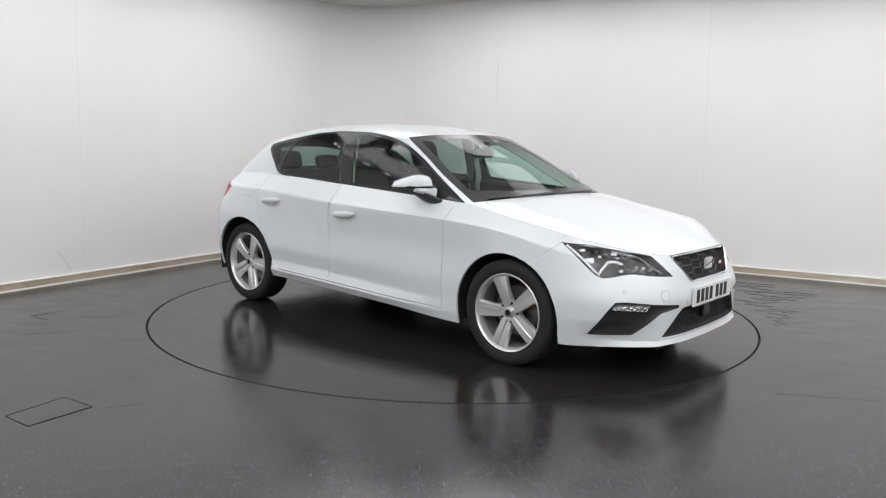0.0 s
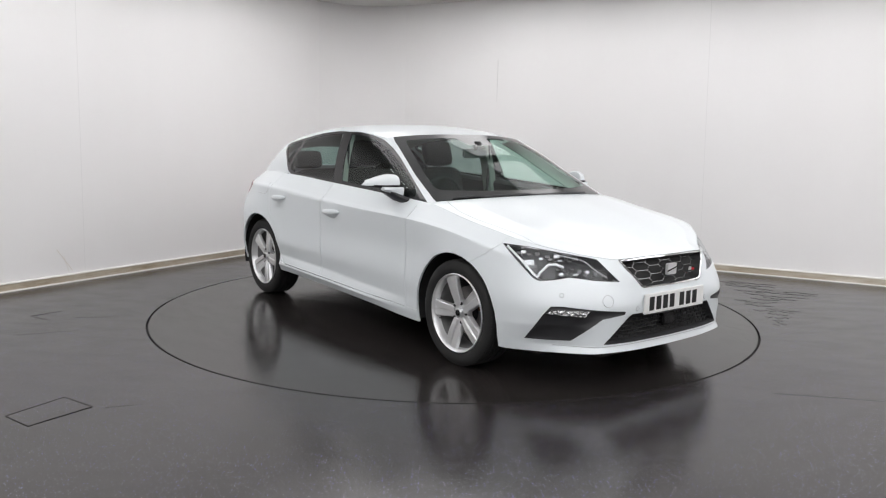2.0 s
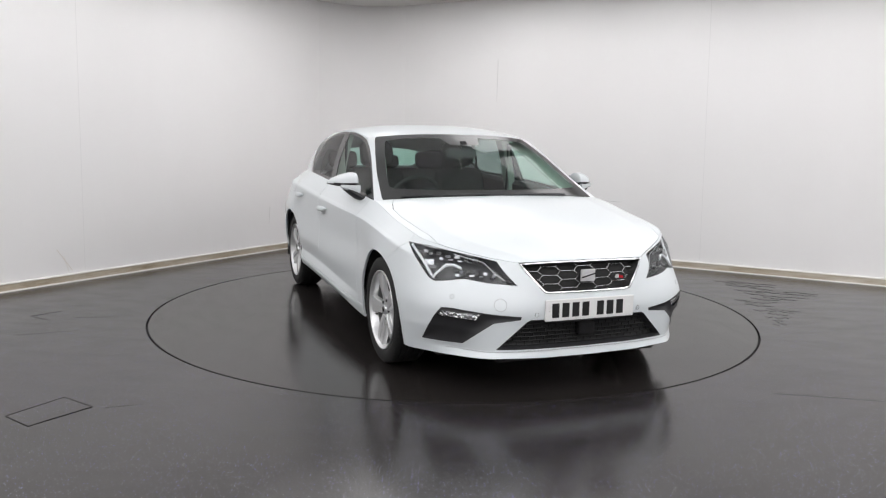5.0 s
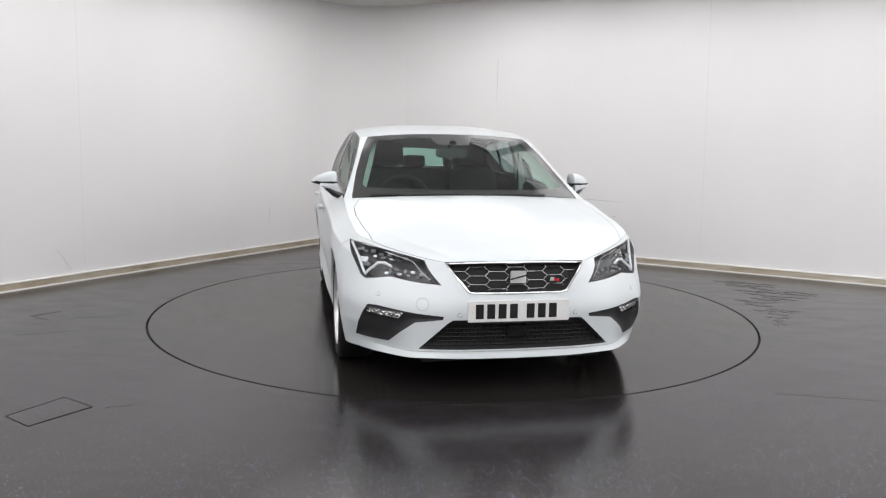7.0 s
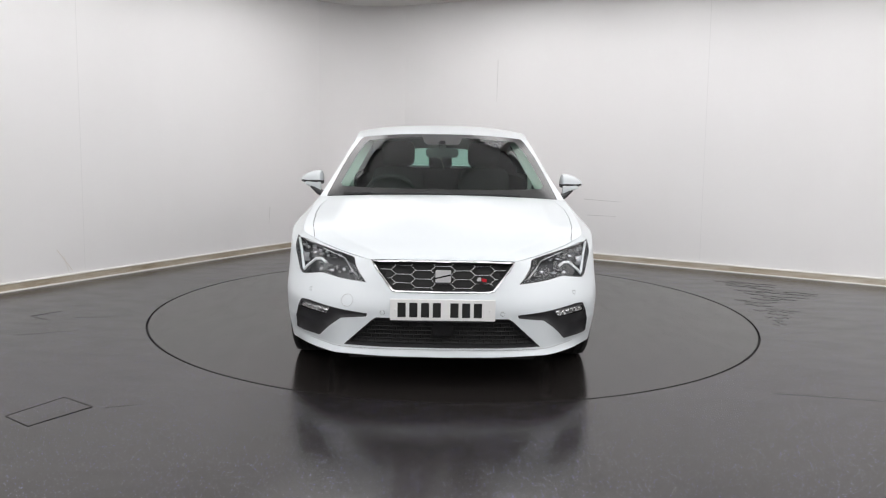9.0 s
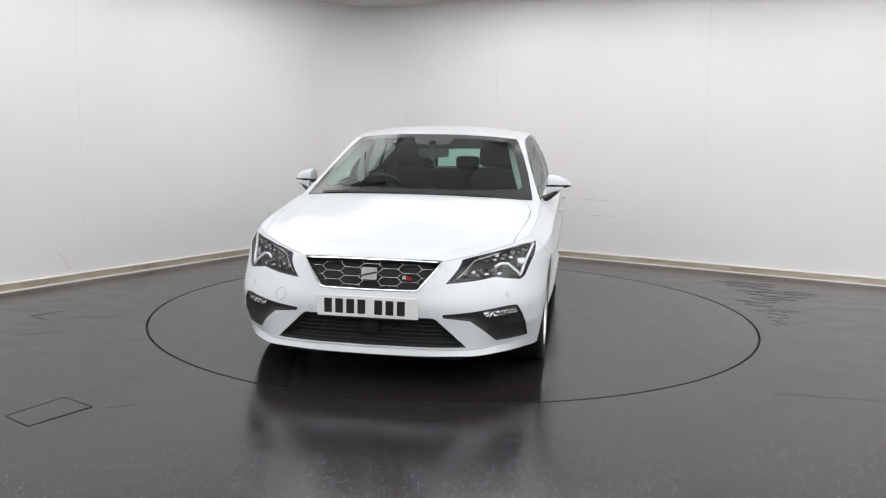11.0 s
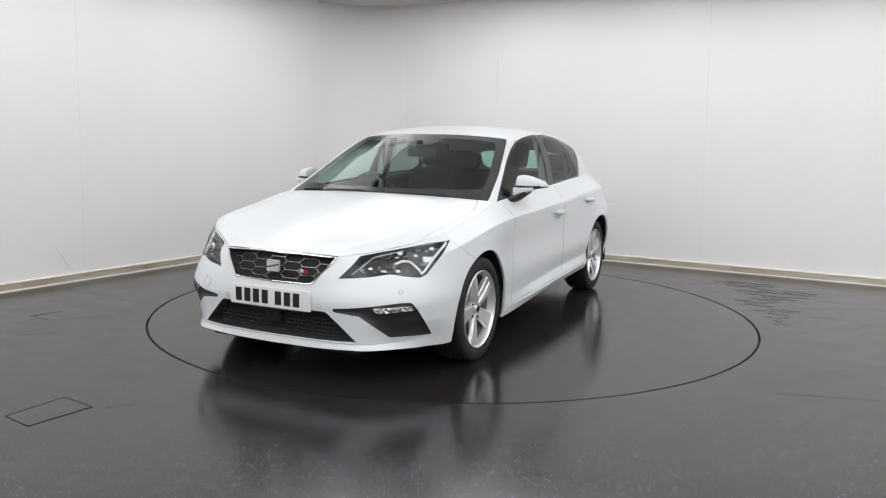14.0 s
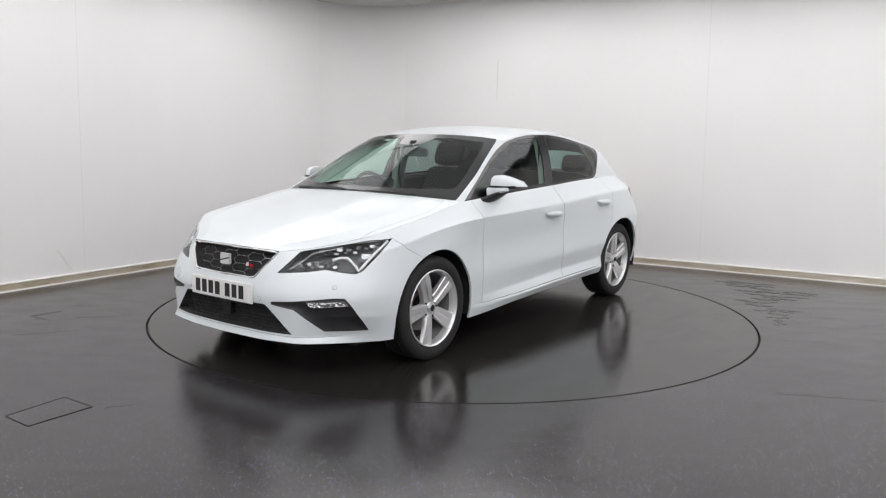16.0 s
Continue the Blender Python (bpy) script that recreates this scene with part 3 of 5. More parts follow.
cut(GLASS, [(0.885, 0.90), (0.885, 0.930), (0.807, 0.980), (0.591, 1.094), (0.422, 1.192), (0.28, 1.262), (0.143, 1.315), (0.0, 1.347), (-0.146, 1.366), (-0.443, 1.374),
            (-0.673, 1.359), (-1.01, 1.314), (-1.20, 1.284), (-1.265, 1.272), (-1.297, 1.256), (-1.290, 1.225), (-1.161, 1.132), (-1.085, 1.066), (-1.04, 1.043), (-0.978, 1.029), (-0.90, 1.018), (-0.90, 0.88)], side, DLO)
cut(GLASS, [(0.728, 1.002), (0.575, 1.084), (0.41, 1.174), (0.27, 1.243), (0.14, 1.294), (0.0, 1.328), (-0.14, 1.348), (-0.262, 1.352), (-0.225, 1.17), (-0.185, 1.018), (0.25, 0.990), (0.735, 0.960)], side, PANE_F)
cut(GLASS, [(-0.372, 1.354), (-0.55, 1.350), (-0.75, 1.330), (-0.945, 1.300), (-1.045, 1.098), (-1.02, 1.062), (-0.96, 1.048), (-0.30, 1.018)], side, PANE_R)
cut(GLASS, [(-0.985, 1.295), (-1.19, 1.267), (-1.250, 1.256), (-1.270, 1.240), (-1.15, 1.143), (-1.075, 1.088)], side, PANE_Q)
cut(SCREEN, [(-0.1, 0.8), (0.775, 0.8), (0.763, 0.955), (0.712, 1.10), (0.660, 1.22), (0.610, 1.310), (0.588, 1.336), (0.56, 1.5), (-0.1, 1.5)], 0, 1)
cut(SCREEN, [(-0.1, 1.000), (0.45, 1.000), (0.670, 1.005), (0.686, 1.022), (0.655, 1.10), (0.602, 1.22), (0.560, 1.288), (0.535, 1.312), (0.30, 1.334), (0.150, 1.337), (0.115, 1.288), (-0.1, 1.284)], 0, 2)
cut(ROOF, [(-0.1, 1.07), (0.40, 1.07), (0.43, 1.10), (0.40, 1.25), (0.36, 1.27), (-0.1, 1.28)], 0, 1, lambda c: c.x < -1.4)

part("bonnet", flange(take([(BONNET, 1)], 0), 0.0032), M_PAINT, car)
bumper = part("front_bumper", flange(take([(BAND, BUMPER)], 0), 0.0008), M_PAINT, car)
part("roof", flange(take([(ROOF, 0), (SCREEN, 0)], 0), 0.0, 0.012), M_PAINT, car)
windscreen = part("windscreen", take([(SCREEN, 2)], 0), M_GLASS, car, "greenish tinted windscreen glass")
part("border", take([(SCREEN, 1)], 0), M_FRIT, windscreen, "black printed border of the windscreen")
part("rear_window", take([(ROOF, 1)], 0), M_GLASS_REAR, car, "tinted tailgate glass")
doors = {}
for s in (1, -1):
    part("front_wing", flange(take([(BAND, WING), (BONNET, 0)], s), 0.0009), M_PAINT, car)
    part("rear_quarter", flange(take([(BAND, 0), (GLASS, 0)], s), 0.0012), M_PAINT, car)
    part("sill", flange(take([(BAND, SILL)], s)), M_PAINT, car)
    part("tail_lamp", flange(take([(BAND, TAILLAMP)], s), 0.001), M_RED, car, "red tail lamp")
    doors[s, 0] = part("front_door", flange(take([(BAND, DOOR_F)], s), 0.0022), M_PAINT, car)
    doors[s, 1] = part("rear_door", flange(take([(BAND, DOOR_R)], s), 0.0022), M_PAINT, car)
    part("window_trim", flange(take([(GLASS, DLO)], s), 0.0, 0.010), M_BLACK_GLOSS, car, "gloss black window surround and pillars")
    part("door_window", take([(GLASS, PANE_F)], s), M_GLASS_SIDE, car)
    part("door_window", take([(GLASS, PANE_R)], s), M_GLASS_DARK, car, "dark privacy glass")
    part("quarter_window", take([(GLASS, PANE_Q)], s), M_GLASS_DARK, car, "dark privacy glass")


# ---- places on the finished skin ----
SKIN = band(np.linspace(0, COL_T[-1], 700), np.linspace(0, LEV_T[-1], 160)).reshape(-1, 3)
FRONT = SKIN[SKIN[:, 0] > 1.5]


def on_nose(y, z):
    k = np.argsort((FRONT[:, 1] - abs(y)) ** 2 + (FRONT[:, 2] - z) ** 2)[:4]
    return float(FRONT[k, 0].mean())


def on_side(x, z):
    k = np.argsort((SKIN[:, 0] - x) ** 2 + (SKIN[:, 2] - z) ** 2)[:4]
    return float(SKIN[k, 1].mean())


def skin_normal(p):
    d = ((SKIN - np.array(p)) ** 2).sum(1)
    q = SKIN[np.argsort(d)[:60]]
    n = np.linalg.svd(q - q.mean(0))[2][2]
    n = Vector(n)
    return n if n.dot(Vector((p[0] * 0.3, p[1], 0))) > 0 else -n


def smooth_line(pts, step=0.02):
    out = []
    for a, b in zip(pts, pts[1:]):
        a, b = Vector(a), Vector(b)
        n = max(1, int((b - a).length / step))
        out += [a.lerp(b, k / n) for k in range(n)]
    return out + [Vector(pts[-1])]


def mirrored(p, s):
    return Vector((p[0], p[1] * s, p[2]))


# ---- nose details ----
def recess(sources, mirror, depth, slope=0.014):
    return sink(take(sources, mirror), depth, slope)


grille = part("grille", recess([(BAND, GRILLE)], 0, 0.045), M_DARK, car, "black honeycomb grille")
frame_line = [(y, z) for y, z in ((0.372, 0.684), (0.345, 0.645), (0.262, 0.546), (0.232, 0.541))]
loop = frame_line + [(0.0, 0.5395)] + [(-y, z) for y, z in reversed(frame_line)] + [(-0.2, 0.691), (0.0, 0.692), (0.2, 0.691)]
bm = bmesh.new()
loop3 = smooth_line([(on_nose(y, z) + 0.002, y, z) for y, z in loop + loop[:1]], 0.025)[:-1]
tube(bm, loop3, 0.006, 8, True)
part("grille_frame", bm, M_CHROME, grille, "chrome grille surround")


def honeycomb():
    """Stretched hexagon bars across the grille."""
    bm = bmesh.new()
    w, h, a0 = 0.104, 0.0215, 0.38

    def in_grille(y, z):
        return 0.546 < z < 0.684 and abs(y) < 0.262 + (z - 0.541) * 0.72 and not (abs(y) < 0.038 and 0.592 < z < 0.65)
    segs = []
    for r in range(8):
        z = 0.536 + r * h
        for k in range(-4, 5):
            y = k * 2 * w + (r % 2) * w
            segs += [((y - w * a0, z), (y + w * a0, z)), ((y + w * a0, z), (y + w * (1 - a0), z + h)), ((y - w * a0, z), (y - w * (1 - a0), z + h))]
    for a, b in segs:
        pts = [(a[0] + (b[0] - a[0]) * k / 4, a[1] + (b[1] - a[1]) * k / 4) for k in range(5)]
        pts = [p for p in pts if in_grille(*p)]
        if len(pts) > 1:
            tube(bm, [(2.103 - 0.30 * p[0] ** 2 - 0.62 * max(0.0, p[1] - 0.56) ** 1.2 - 0.012, *p) for p in pts], 0.0019, 6)
    return bm


tagged(part("grille_mesh", honeycomb(), mat("grille_bar", (0.30, 0.305, 0.31), 0.22, 1.0), grille, "dark satin honeycomb mesh"), kind="stuff")
# emblem: a plain slanted block in satin chrome
bm = bmesh.new()
ex = on_nose(0, 0.62) - 0.006
prism(bm, [(-0.040, 0.590), (0.036, 0.590), (0.040, 0.598), (0.040, 0.652), (-0.036, 0.652), (-0.040, 0.645)], ex, ex + 0.016, "x")
emblem = part("emblem", bm, mat("emblem_silver", (0.78, 0.78, 0.79), 0.3, 0.5), grille, "chrome emblem on the grille", False)
bm = bmesh.new()
prism(bm, [(-0.041, 0.607), (0.041, 0.627), (0.041, 0.634), (-0.041, 0.614)], ex + 0.0155, ex + 0.0175, "x")
part("emblem_groove", bm, M_BLACK_GLOSS, emblem, "", False)
bm = bmesh.new()
fx = on_nose(0.2, 0.60) - 0.004
prism(bm, [(0.175, 0.598), (0.196, 0.598), (0.196, 0.616), (0.180, 0.616)], fx, fx + 0.006, "x")
part("small_emblem", bm, mat("small_silver", (0.7, 0.7, 0.7), 0.3, 0.4), grille, "", False)
bm = bmesh.new()
prism(bm, [(0.199, 0.598), (0.224, 0.592), (0.226, 0.607), (0.199, 0.613)], fx - 0.004, fx + 0.004, "x")
part("small_emblem", bm, M_BADGE_RED, grille, "red flash emblem", False)

intake = part("lower_intake", recess([(BAND, INTAKE)], 0, 0.045), M_BLACK, bumper, "black lower air intake")
bm = bmesh.new()
for r in range(6):
    z = 0.262 + r * 0.022
    half = 0.50 - (z - 0.247) * 1.02
    tube(bm, [(on_nose(y, z) - 0.030, y, z) for y in np.linspace(-half, half, 25)], 0.0035, 5)
    for k in range(-11, 12):
        y = (k + 0.5 * (r % 2)) * 0.044
        if abs(y) < half - 0.02 and r < 5:
            tube(bm, [(on_nose(y, z) - 0.030, y, z), (on_nose(y, z) - 0.030, y, z + 0.022)], 0.003, 4)
part("intake_mesh", bm, M_DARK, intake)
bm = bmesh.new()
box(bm, (on_nose(0, 0.3) - 0.045, -0.055, 0.300), (on_nose(0, 0.3) - 0.008, 0.055, 0.375), 0.008)
part("radar_cover", bm, M_BLACK_GLOSS, intake)

# crease above the bumper's lip, its shade drawn as a thin grey bar
bm = bmesh.new()
tube(bm, [(on_nose(y, 0.232 + 0.02 * abs(y) ** 3) + 0.0004, y, 0.232 + 0.02 * abs(y) ** 3) for y in np.linspace(-0.72, 0.72, 49)], 0.0018, 5)
part("lip_crease_shade", bm, mat("lip_crease_shade", (0.36, 0.37, 0.38), 0.45), bumper)

# number plate with plain bars
plate = tagged(new("number_plate"), "white number plate with plain black bars")
plate.parent = car
px = on_nose(0, 0.45) + 0.009
bm = bmesh.new()
box(bm, (px - 0.012, -0.272, 0.394), (px, 0.272, 0.506), 0.003)
part("plate", bm, M_PLATE, plate)
for k in range(7):
    y = -0.212 + k * 0.0605 + (0.030 if k > 3 else 0)
    bm = bmesh.new()
    box(bm, (px - 0.001, y - 0.021, 0.412), (px + 0.0012, y + 0.021, 0.488), 0.0)
    part("bar", bm, M_PLATE_BAR, plate, "", False)
for y in (-0.245, 0.245):
    bm = bmesh.new()
    lathe(bm, [(0.0001, 0.002), (0.005, 0.002), (0.006, 0.0)], Matrix.Translation((px, y, 0.45)) @ Matrix.Rotation(radians(-90), 4, "Z"), 12)
    part("screw", bm, M_PLATE, plate)
bm = bmesh.new()
box(bm, (px - 0.02, -0.21, 0.386), (px - 0.004, 0.20, 0.393), 0.001)
part("plate_holder", bm, M_BLACK, plate)

for s in (1, -1):
    fog = part("fog_surround", recess([(BAND, FOG)], s, 0.016, 0.06), M_BLACK, bumper, "matt black fog lamp surround")
    bm = take([(BAND, FOGLAMP)], s)
    bm.normal_update()
    for v in bm.verts:
        v.co -= v.normal * 0.010
    part("fog_lamp", flange(bm, 0.0, 0.02), M_FOG, fog, "clear fog lamp")
    for y, z in ((0.712, 0.516), (0.312, 0.430)):
        p = Vector((on_nose(y, z), y, z))
        n = skin_normal(p)
        q = mirrored(p, s)
        n = Vector((n.x, n.y * s, n.z))
        bm = bmesh.new()
        lathe(bm, [(0.0001, 0.0015), (0.0095, 0.0015), (0.0105, 0.0)], Matrix.Translation(q) @ n.to_track_quat("Y", "Z").to_matrix().to_4x4(), 20)
        sensor = part("parking_sensor", bm, M_PAINT, bumper)
        bm = bmesh.new()
        lathe(bm, [(0.0105, -0.001), (0.0112, 0.0006), (0.0128, -0.001)], Matrix.Translation(q) @ n.to_track_quat("Y", "Z").to_matrix().to_4x4(), 20)
        part("ring", bm, M_SEAM, sensor)
p = Vector((on_nose(0.50, 0.484), -0.50, 0.484))
n = skin_normal((p.x, -p.y, p.z))
n.y = -n.y
bm = bmesh.new()
lathe(bm, [(0.031, -0.002), (0.0325, 0.0006), (0.034, -0.002)], Matrix.Translation(p) @ n.to_track_quat("Y", "Z").to_matrix().to_4x4(), 32)
part("tow_eye_cover", bm, mat("cover_joint", (0.45, 0.46, 0.47), 0.4), bumper)


# ---- headlamps ----
def lamp_point(i, j, depth):
    """A place in the lamp: i from the outer to the inner end, j from the lower to the upper edge."""
    top = [Vector(p) for p in HEADLAMP_LINE[:4]]
    low = [Vector(HEADLAMP_LINE[k]) for k in (9, 8, 6, 4)]

    def along(pts, f):
        f *= len(pts) - 1
        k = min(int(f), len(pts) - 2)
        return pts[k].lerp(pts[k + 1], f - k)
    p = along(low, i).lerp(along(top, i), j)
    return p - Vector((0.72, 0.62, 0.1)).normalized() * depth


for s in (1, -1):
    lens = part("headlamp", flange(take([(BAND, LAMP)], s), 0.0012, 0.02), M_LENS, car, "clear LED headlamp")
    bm = sink(take([(BAND, LAMP)], s), 0.055)
    part("lamp_housing", bm, M_LAMP_GREY, lens, "dark grey lamp housing")
    # light guide: down the outer edge, round the low corner and back up to the middle
    guide = [lamp_point(*q) for q in ((0.035, 0.93, 0.012), (0.10, 0.52, 0.014), (0.19, 0.14, 0.014), (0.27, 0.08, 0.015), (0.35, 0.20, 0.016), (0.47, 0.47, 0.018), (0.55, 0.50, 0.020), (0.62, 0.40, 0.020))]
    bm = bmesh.new()
    tube(bm, [mirrored(p, s) for p in smooth_line(guide, 0.015)], 0.0075, 8)
    part("light_guide", bm, M_DRL, lens, "white light guide strip")
    tilt_rnd = random.Random(11)
    spots = [(0.245, 0.50, 0.020, 0.058, 0.036), (0.30, 0.38, 0.024, 0.040, 0.020)]
    spots += [(0.15 + 0.085 * k, 0.76 + 0.05 * (k % 2), 0.026, 0.030, 0.018) for k in range(8)]
    spots += [(0.42 + 0.09 * k, 0.66, 0.030, 0.024, 0.013) for k in range(4)]
    spots += [(0.56 + 0.062 * k, 0.30 - 0.02 * (k % 2), 0.020, 0.026, 0.020) for k in range(6)]
    spots += [(0.58 + 0.065 * k, 0.14, 0.018, 0.026, 0.016) for k in range(5)]
    for u, v, d, w, h in spots:
        p = mirrored(lamp_point(u, v, d), s)
        aim = Vector((0.76 + tilt_rnd.uniform(-0.3, 0.3), (0.55 + tilt_rnd.uniform(-0.4, 0.3)) * s, 0.05 + tilt_rnd.uniform(-0.35, 0.35)))
        w, h = w * tilt_rnd.uniform(0.7, 1.15), h * tilt_rnd.uniform(0.6, 1.1)
        m = Matrix.Translation(p) @ aim.to_track_quat("X", "Z").to_matrix().to_4x4()
        bm = bmesh.new()
        box(bm, (-0.018, -w / 2, -h / 2), (0.0, w / 2, h / 2), 0.002, m)
        part("reflector", bm, M_REFLECTOR, lens, "chromed LED reflector")
    bm = bmesh.new()
    tube(bm, [mirrored(lamp_point(*q), s) for q in ((0.93, 0.12, 0.012), (0.88, 0.45, 0.012), (0.83, 0.80, 0.012), (0.55, 0.90, 0.012))], 0.0018, 6)
    part("inner_strip", bm, M_SATIN, lens)
    rim_line = [lamp_point(*q) for q in ((0.05, 0.97, 0.012), (0.35, 0.97, 0.012), (0.65, 0.97, 0.012), (0.92, 0.97, 0.012))]
    bm = bmesh.new()
    tube(bm, [mirrored(p, s) for p in smooth_line(rim_line, 0.02)], 0.003, 5)
    part("chrome_strip", bm, M_SATIN, lens)


# ---- doors' handles, fuel flap, mirrors, wipers ----
def handle(x, z, s, parent):
    y = on_side(x, z)
    bm = bmesh.new()
    pts = [(x + f * 0.112, (y + 0.006 + 0.026 * math.sin(math.pi * (f + 1) / 2) ** 0.6) * s, z + 0.006 * f) for f in np.linspace(-1, 1, 15)]
    rings = tube(bm, pts, [0.007 + 0.014 * (1 - abs(f) ** 4) for f in np.linspace(-1, 1, 15)], 10)
    for ring in rings:
        c = sum((v.co for v in ring), Vector()) / len(ring)
        for v in ring:
            v.co.y = c.y + (v.co.y - c.y) * 0.55
    h = part("handle", bm, M_PAINT, parent)
    bm = bmesh.new()
    lathe(bm, [(0.0001, -0.018), (0.030, -0.014), (0.041, -0.002), (0.046, 0.0010), (0.048, -0.002)], Matrix.Translation((x - 0.01, y * s, z - 0.014)) @ Matrix.Diagonal((1.5, s, 0.62, 1)), 28)
    part("handle_cup", bm, M_PAINT, h)


for s in (1, -1):
    handle(-0.150, 0.797, s, doors[s, 0])
    handle(-0.995, 0.842, s, doors[s, 1])

def gap_shade(points, s, parent):
    """A black bar behind a shut line, standing in for the gap's shade."""
    bm = bmesh.new()
    tube(bm, [(p.x, (on_side(p.x, p.z) - 0.013) * s, p.z) for p in smooth_line([(a, 0, b) for a, b in points], 0.03)], 0.009, 6)
    part("gap_shade", bm, M_DARK, parent)


for s in (1, -1):
    gap_shade([(0.80, 0.905), (0.775, 0.80), (0.760, 0.54), (0.757, 0.272), (0.3, 0.280), (-0.337, 0.302)], s, doors[s, 0])
    gap_shade([(-0.29, 0.95), (-0.30, 0.88), (-0.33, 0.78), (-0.332, 0.41), (-0.337, 0.302), (-0.92, 0.316)], s, doors[s, 1])
    gap_shade([(-1.12, 0.64), (-1.17, 0.72), (-1.19, 0.86), (-1.16, 0.95), (-1.12, 1.01)], s, doors[s, 1])

skin_top = bonnet_grid(160, 90).reshape(-1, 3)


# black bar under the bonnet's edge, put there as the shut line's shade
def bonnet_gap_shade(s):
    pts = []
    for p in smooth_line([(0.99, 0.731, 0), (1.13, 0.773, 0), (1.30, 0.777, 0), (1.54, 0.758, 0), (1.72, 0.725, 0)], 0.04):
        z = skin_top[((skin_top[:, :2] - np.array((p.x, p.y))) ** 2).sum(1).argmin()][2]
        pts.append((p.x, p.y * s, float(z) - 0.014))
    bm = bmesh.new()
    tube(bm, pts, 0.008, 6)
    part("bonnet_gap_shade", bm, M_DARK, car)


for s in (1, -1):
    bonnet_gap_shade(s)

flap_line = [(-1.235, 0.955), (-1.215, 0.90), (-1.24, 0.865), (-1.28, 0.855), (-1.42, 0.862)]
bm = bmesh.new()
tube(bm, [(x, -(on_side(x, z) + 0.0002), z) for x, z in ((p.x, p.z) for p in smooth_line([(a, 0, b) for a, b in flap_line], 0.015))], 0.0016, 5)
part("fuel_flap", bm, mat("flap_joint", (0.40, 0.41, 0.42), 0.4), car)


def door_mirror(s):
    ob = tagged(new("door_mirror"), "white door mirror with a black foot")
    ob.parent = car
    # white cap: sections run outwards from the door
    sect = [(0.838, 0.555, 1.036, 0.050, 0.040), (0.850, 0.550, 1.040, 0.078, 0.056), (0.880, 0.540, 1.041, 0.088, 0.058), (0.920, 0.520, 1.039, 0.085, 0.051), (0.960, 0.495, 1.036, 0.074, 0.039), (0.992, 0.468, 1.033, 0.050, 0.024), (1.010, 0.445, 1.031, 0.022, 0.010)]
    for name, top, m in (("cap", True, M_PAINT), ("lower_shell", False, M_BLACK)):
        bm = bmesh.new()
        rings = []
        for y, x, z, rx, rz in sect:
            ring = []
            for k in range(13):
                a = math.pi * k / 12 * (1 if top else -1)
                e = 0.75
                cx, cz = math.cos(a), math.sin(a)
                ring.append(bm.verts.new((x + rx * math.copysign(abs(cx) ** e, cx), y * s, z - 0.010 + (rz * 1.15 if top else rz * 0.55) * math.copysign(abs(cz) ** e, cz))))
            rings.append(ring)
        for a, b in zip(rings, rings[1:]):
            for k in range(12):
                bm.faces.new((a[k], a[k + 1], b[k + 1], b[k]))
        bm.faces.new(rings[0])
        bm.faces.new(rings[-1])
        bmesh.ops.recalc_face_normals(bm, faces=bm.faces)
        part(name, bm, m, ob)
    # white cheek under the slot, in front
    bm = bmesh.new()
    rings = []
    for f in np.linspace(0, 1, 7):
        y, x = 0.842 + 0.112 * f, 0.634 - 0.055 * f
        low = 0.948 + 0.050 * f
        ring = [bm.verts.new((x + dx, y * s, z)) for dx, z in ((0.0, 1.018), (0.026, 1.016), (0.030, 1.00), (0.018, low), (-0.02, low))]
        rings.append(ring)
    for a, b in zip(rings, rings[1:]):
        for k in range(5):
            bm.faces.new((a[k], a[(k + 1) % 5], b[(k + 1) % 5], b[k]))
    bm.faces.new(rings[0])
    bm.faces.new(rings[-1])
    bmesh.ops.recalc_face_normals(bm, faces=bm.faces)
    part("cheek", bm, M_PAINT, ob)
    bm = bmesh.new()
    tube(bm, [(0.645 - 0.05 * f - 0.06 * f * f, (0.868 + 0.118 * f) * s, 1.021 + 0.004 * f) for f in np.linspace(0, 1, 9)], 0.0048, 6)
    part("indicator", bm, M_BLACK_GLOSS, ob, "slim indicator slot")
    # foot
    bm = bmesh.new()
    rings = []
    for y, x, z, rx, rz in ((0.800, 0.645, 0.932, 0.060, 0.020), (0.830, 0.635, 0.936, 0.058, 0.024), (0.870, 0.600, 0.958, 0.055, 0.030), (0.925, 0.560, 0.998, 0.055, 0.022)):
        rings.append([bm.verts.new((x + rx * math.cos(a), y * s, z + rz * math.sin(a))) for a in np.linspace(0, 2 * math.pi, 13)[:-1]])
    for a, b in zip(rings, rings[1:]):
        for k in range(12):
            bm.faces.new((a[k], a[(k + 1) % 12], b[(k + 1) % 12], b[k]))
    bm.faces.new(rings[0])
    bm.faces.new(rings[-1])
    bmesh.ops.recalc_face_normals(bm, faces=bm.faces)
    part("foot", bm, M_BLACK, ob, "black mirror foot")
    bm = bmesh.new()
    prism(bm, [(0.875 * s, 0.995), (0.985 * s, 1.012), (0.985 * s, 1.055), (0.88 * s, 1.075)], 0.418, 0.424, "x")
    part("mirror_glass", bm, mat("mirror_glass", (0.9, 0.9, 0.9), 0.02, 1.0), ob, "", False)


for s in (1, -1):
    door_mirror(s)


def screen_point(w, f, lift):
    """A place on the windscreen: w across (-1 to 1), f up from the bonnet."""
    c, g = line(SCREEN_C, 60), line(SCREEN_G, 60)
    k = min(59, int(f * 59))
    a = abs(w)
    return Vector((c[k][0] + (g[k][0] - c[k][0]) * a**2 + lift * 0.5, g[k][1] * w, c[k][1] + (g[k][2] - c[k][1]) * a**2.6 + lift))


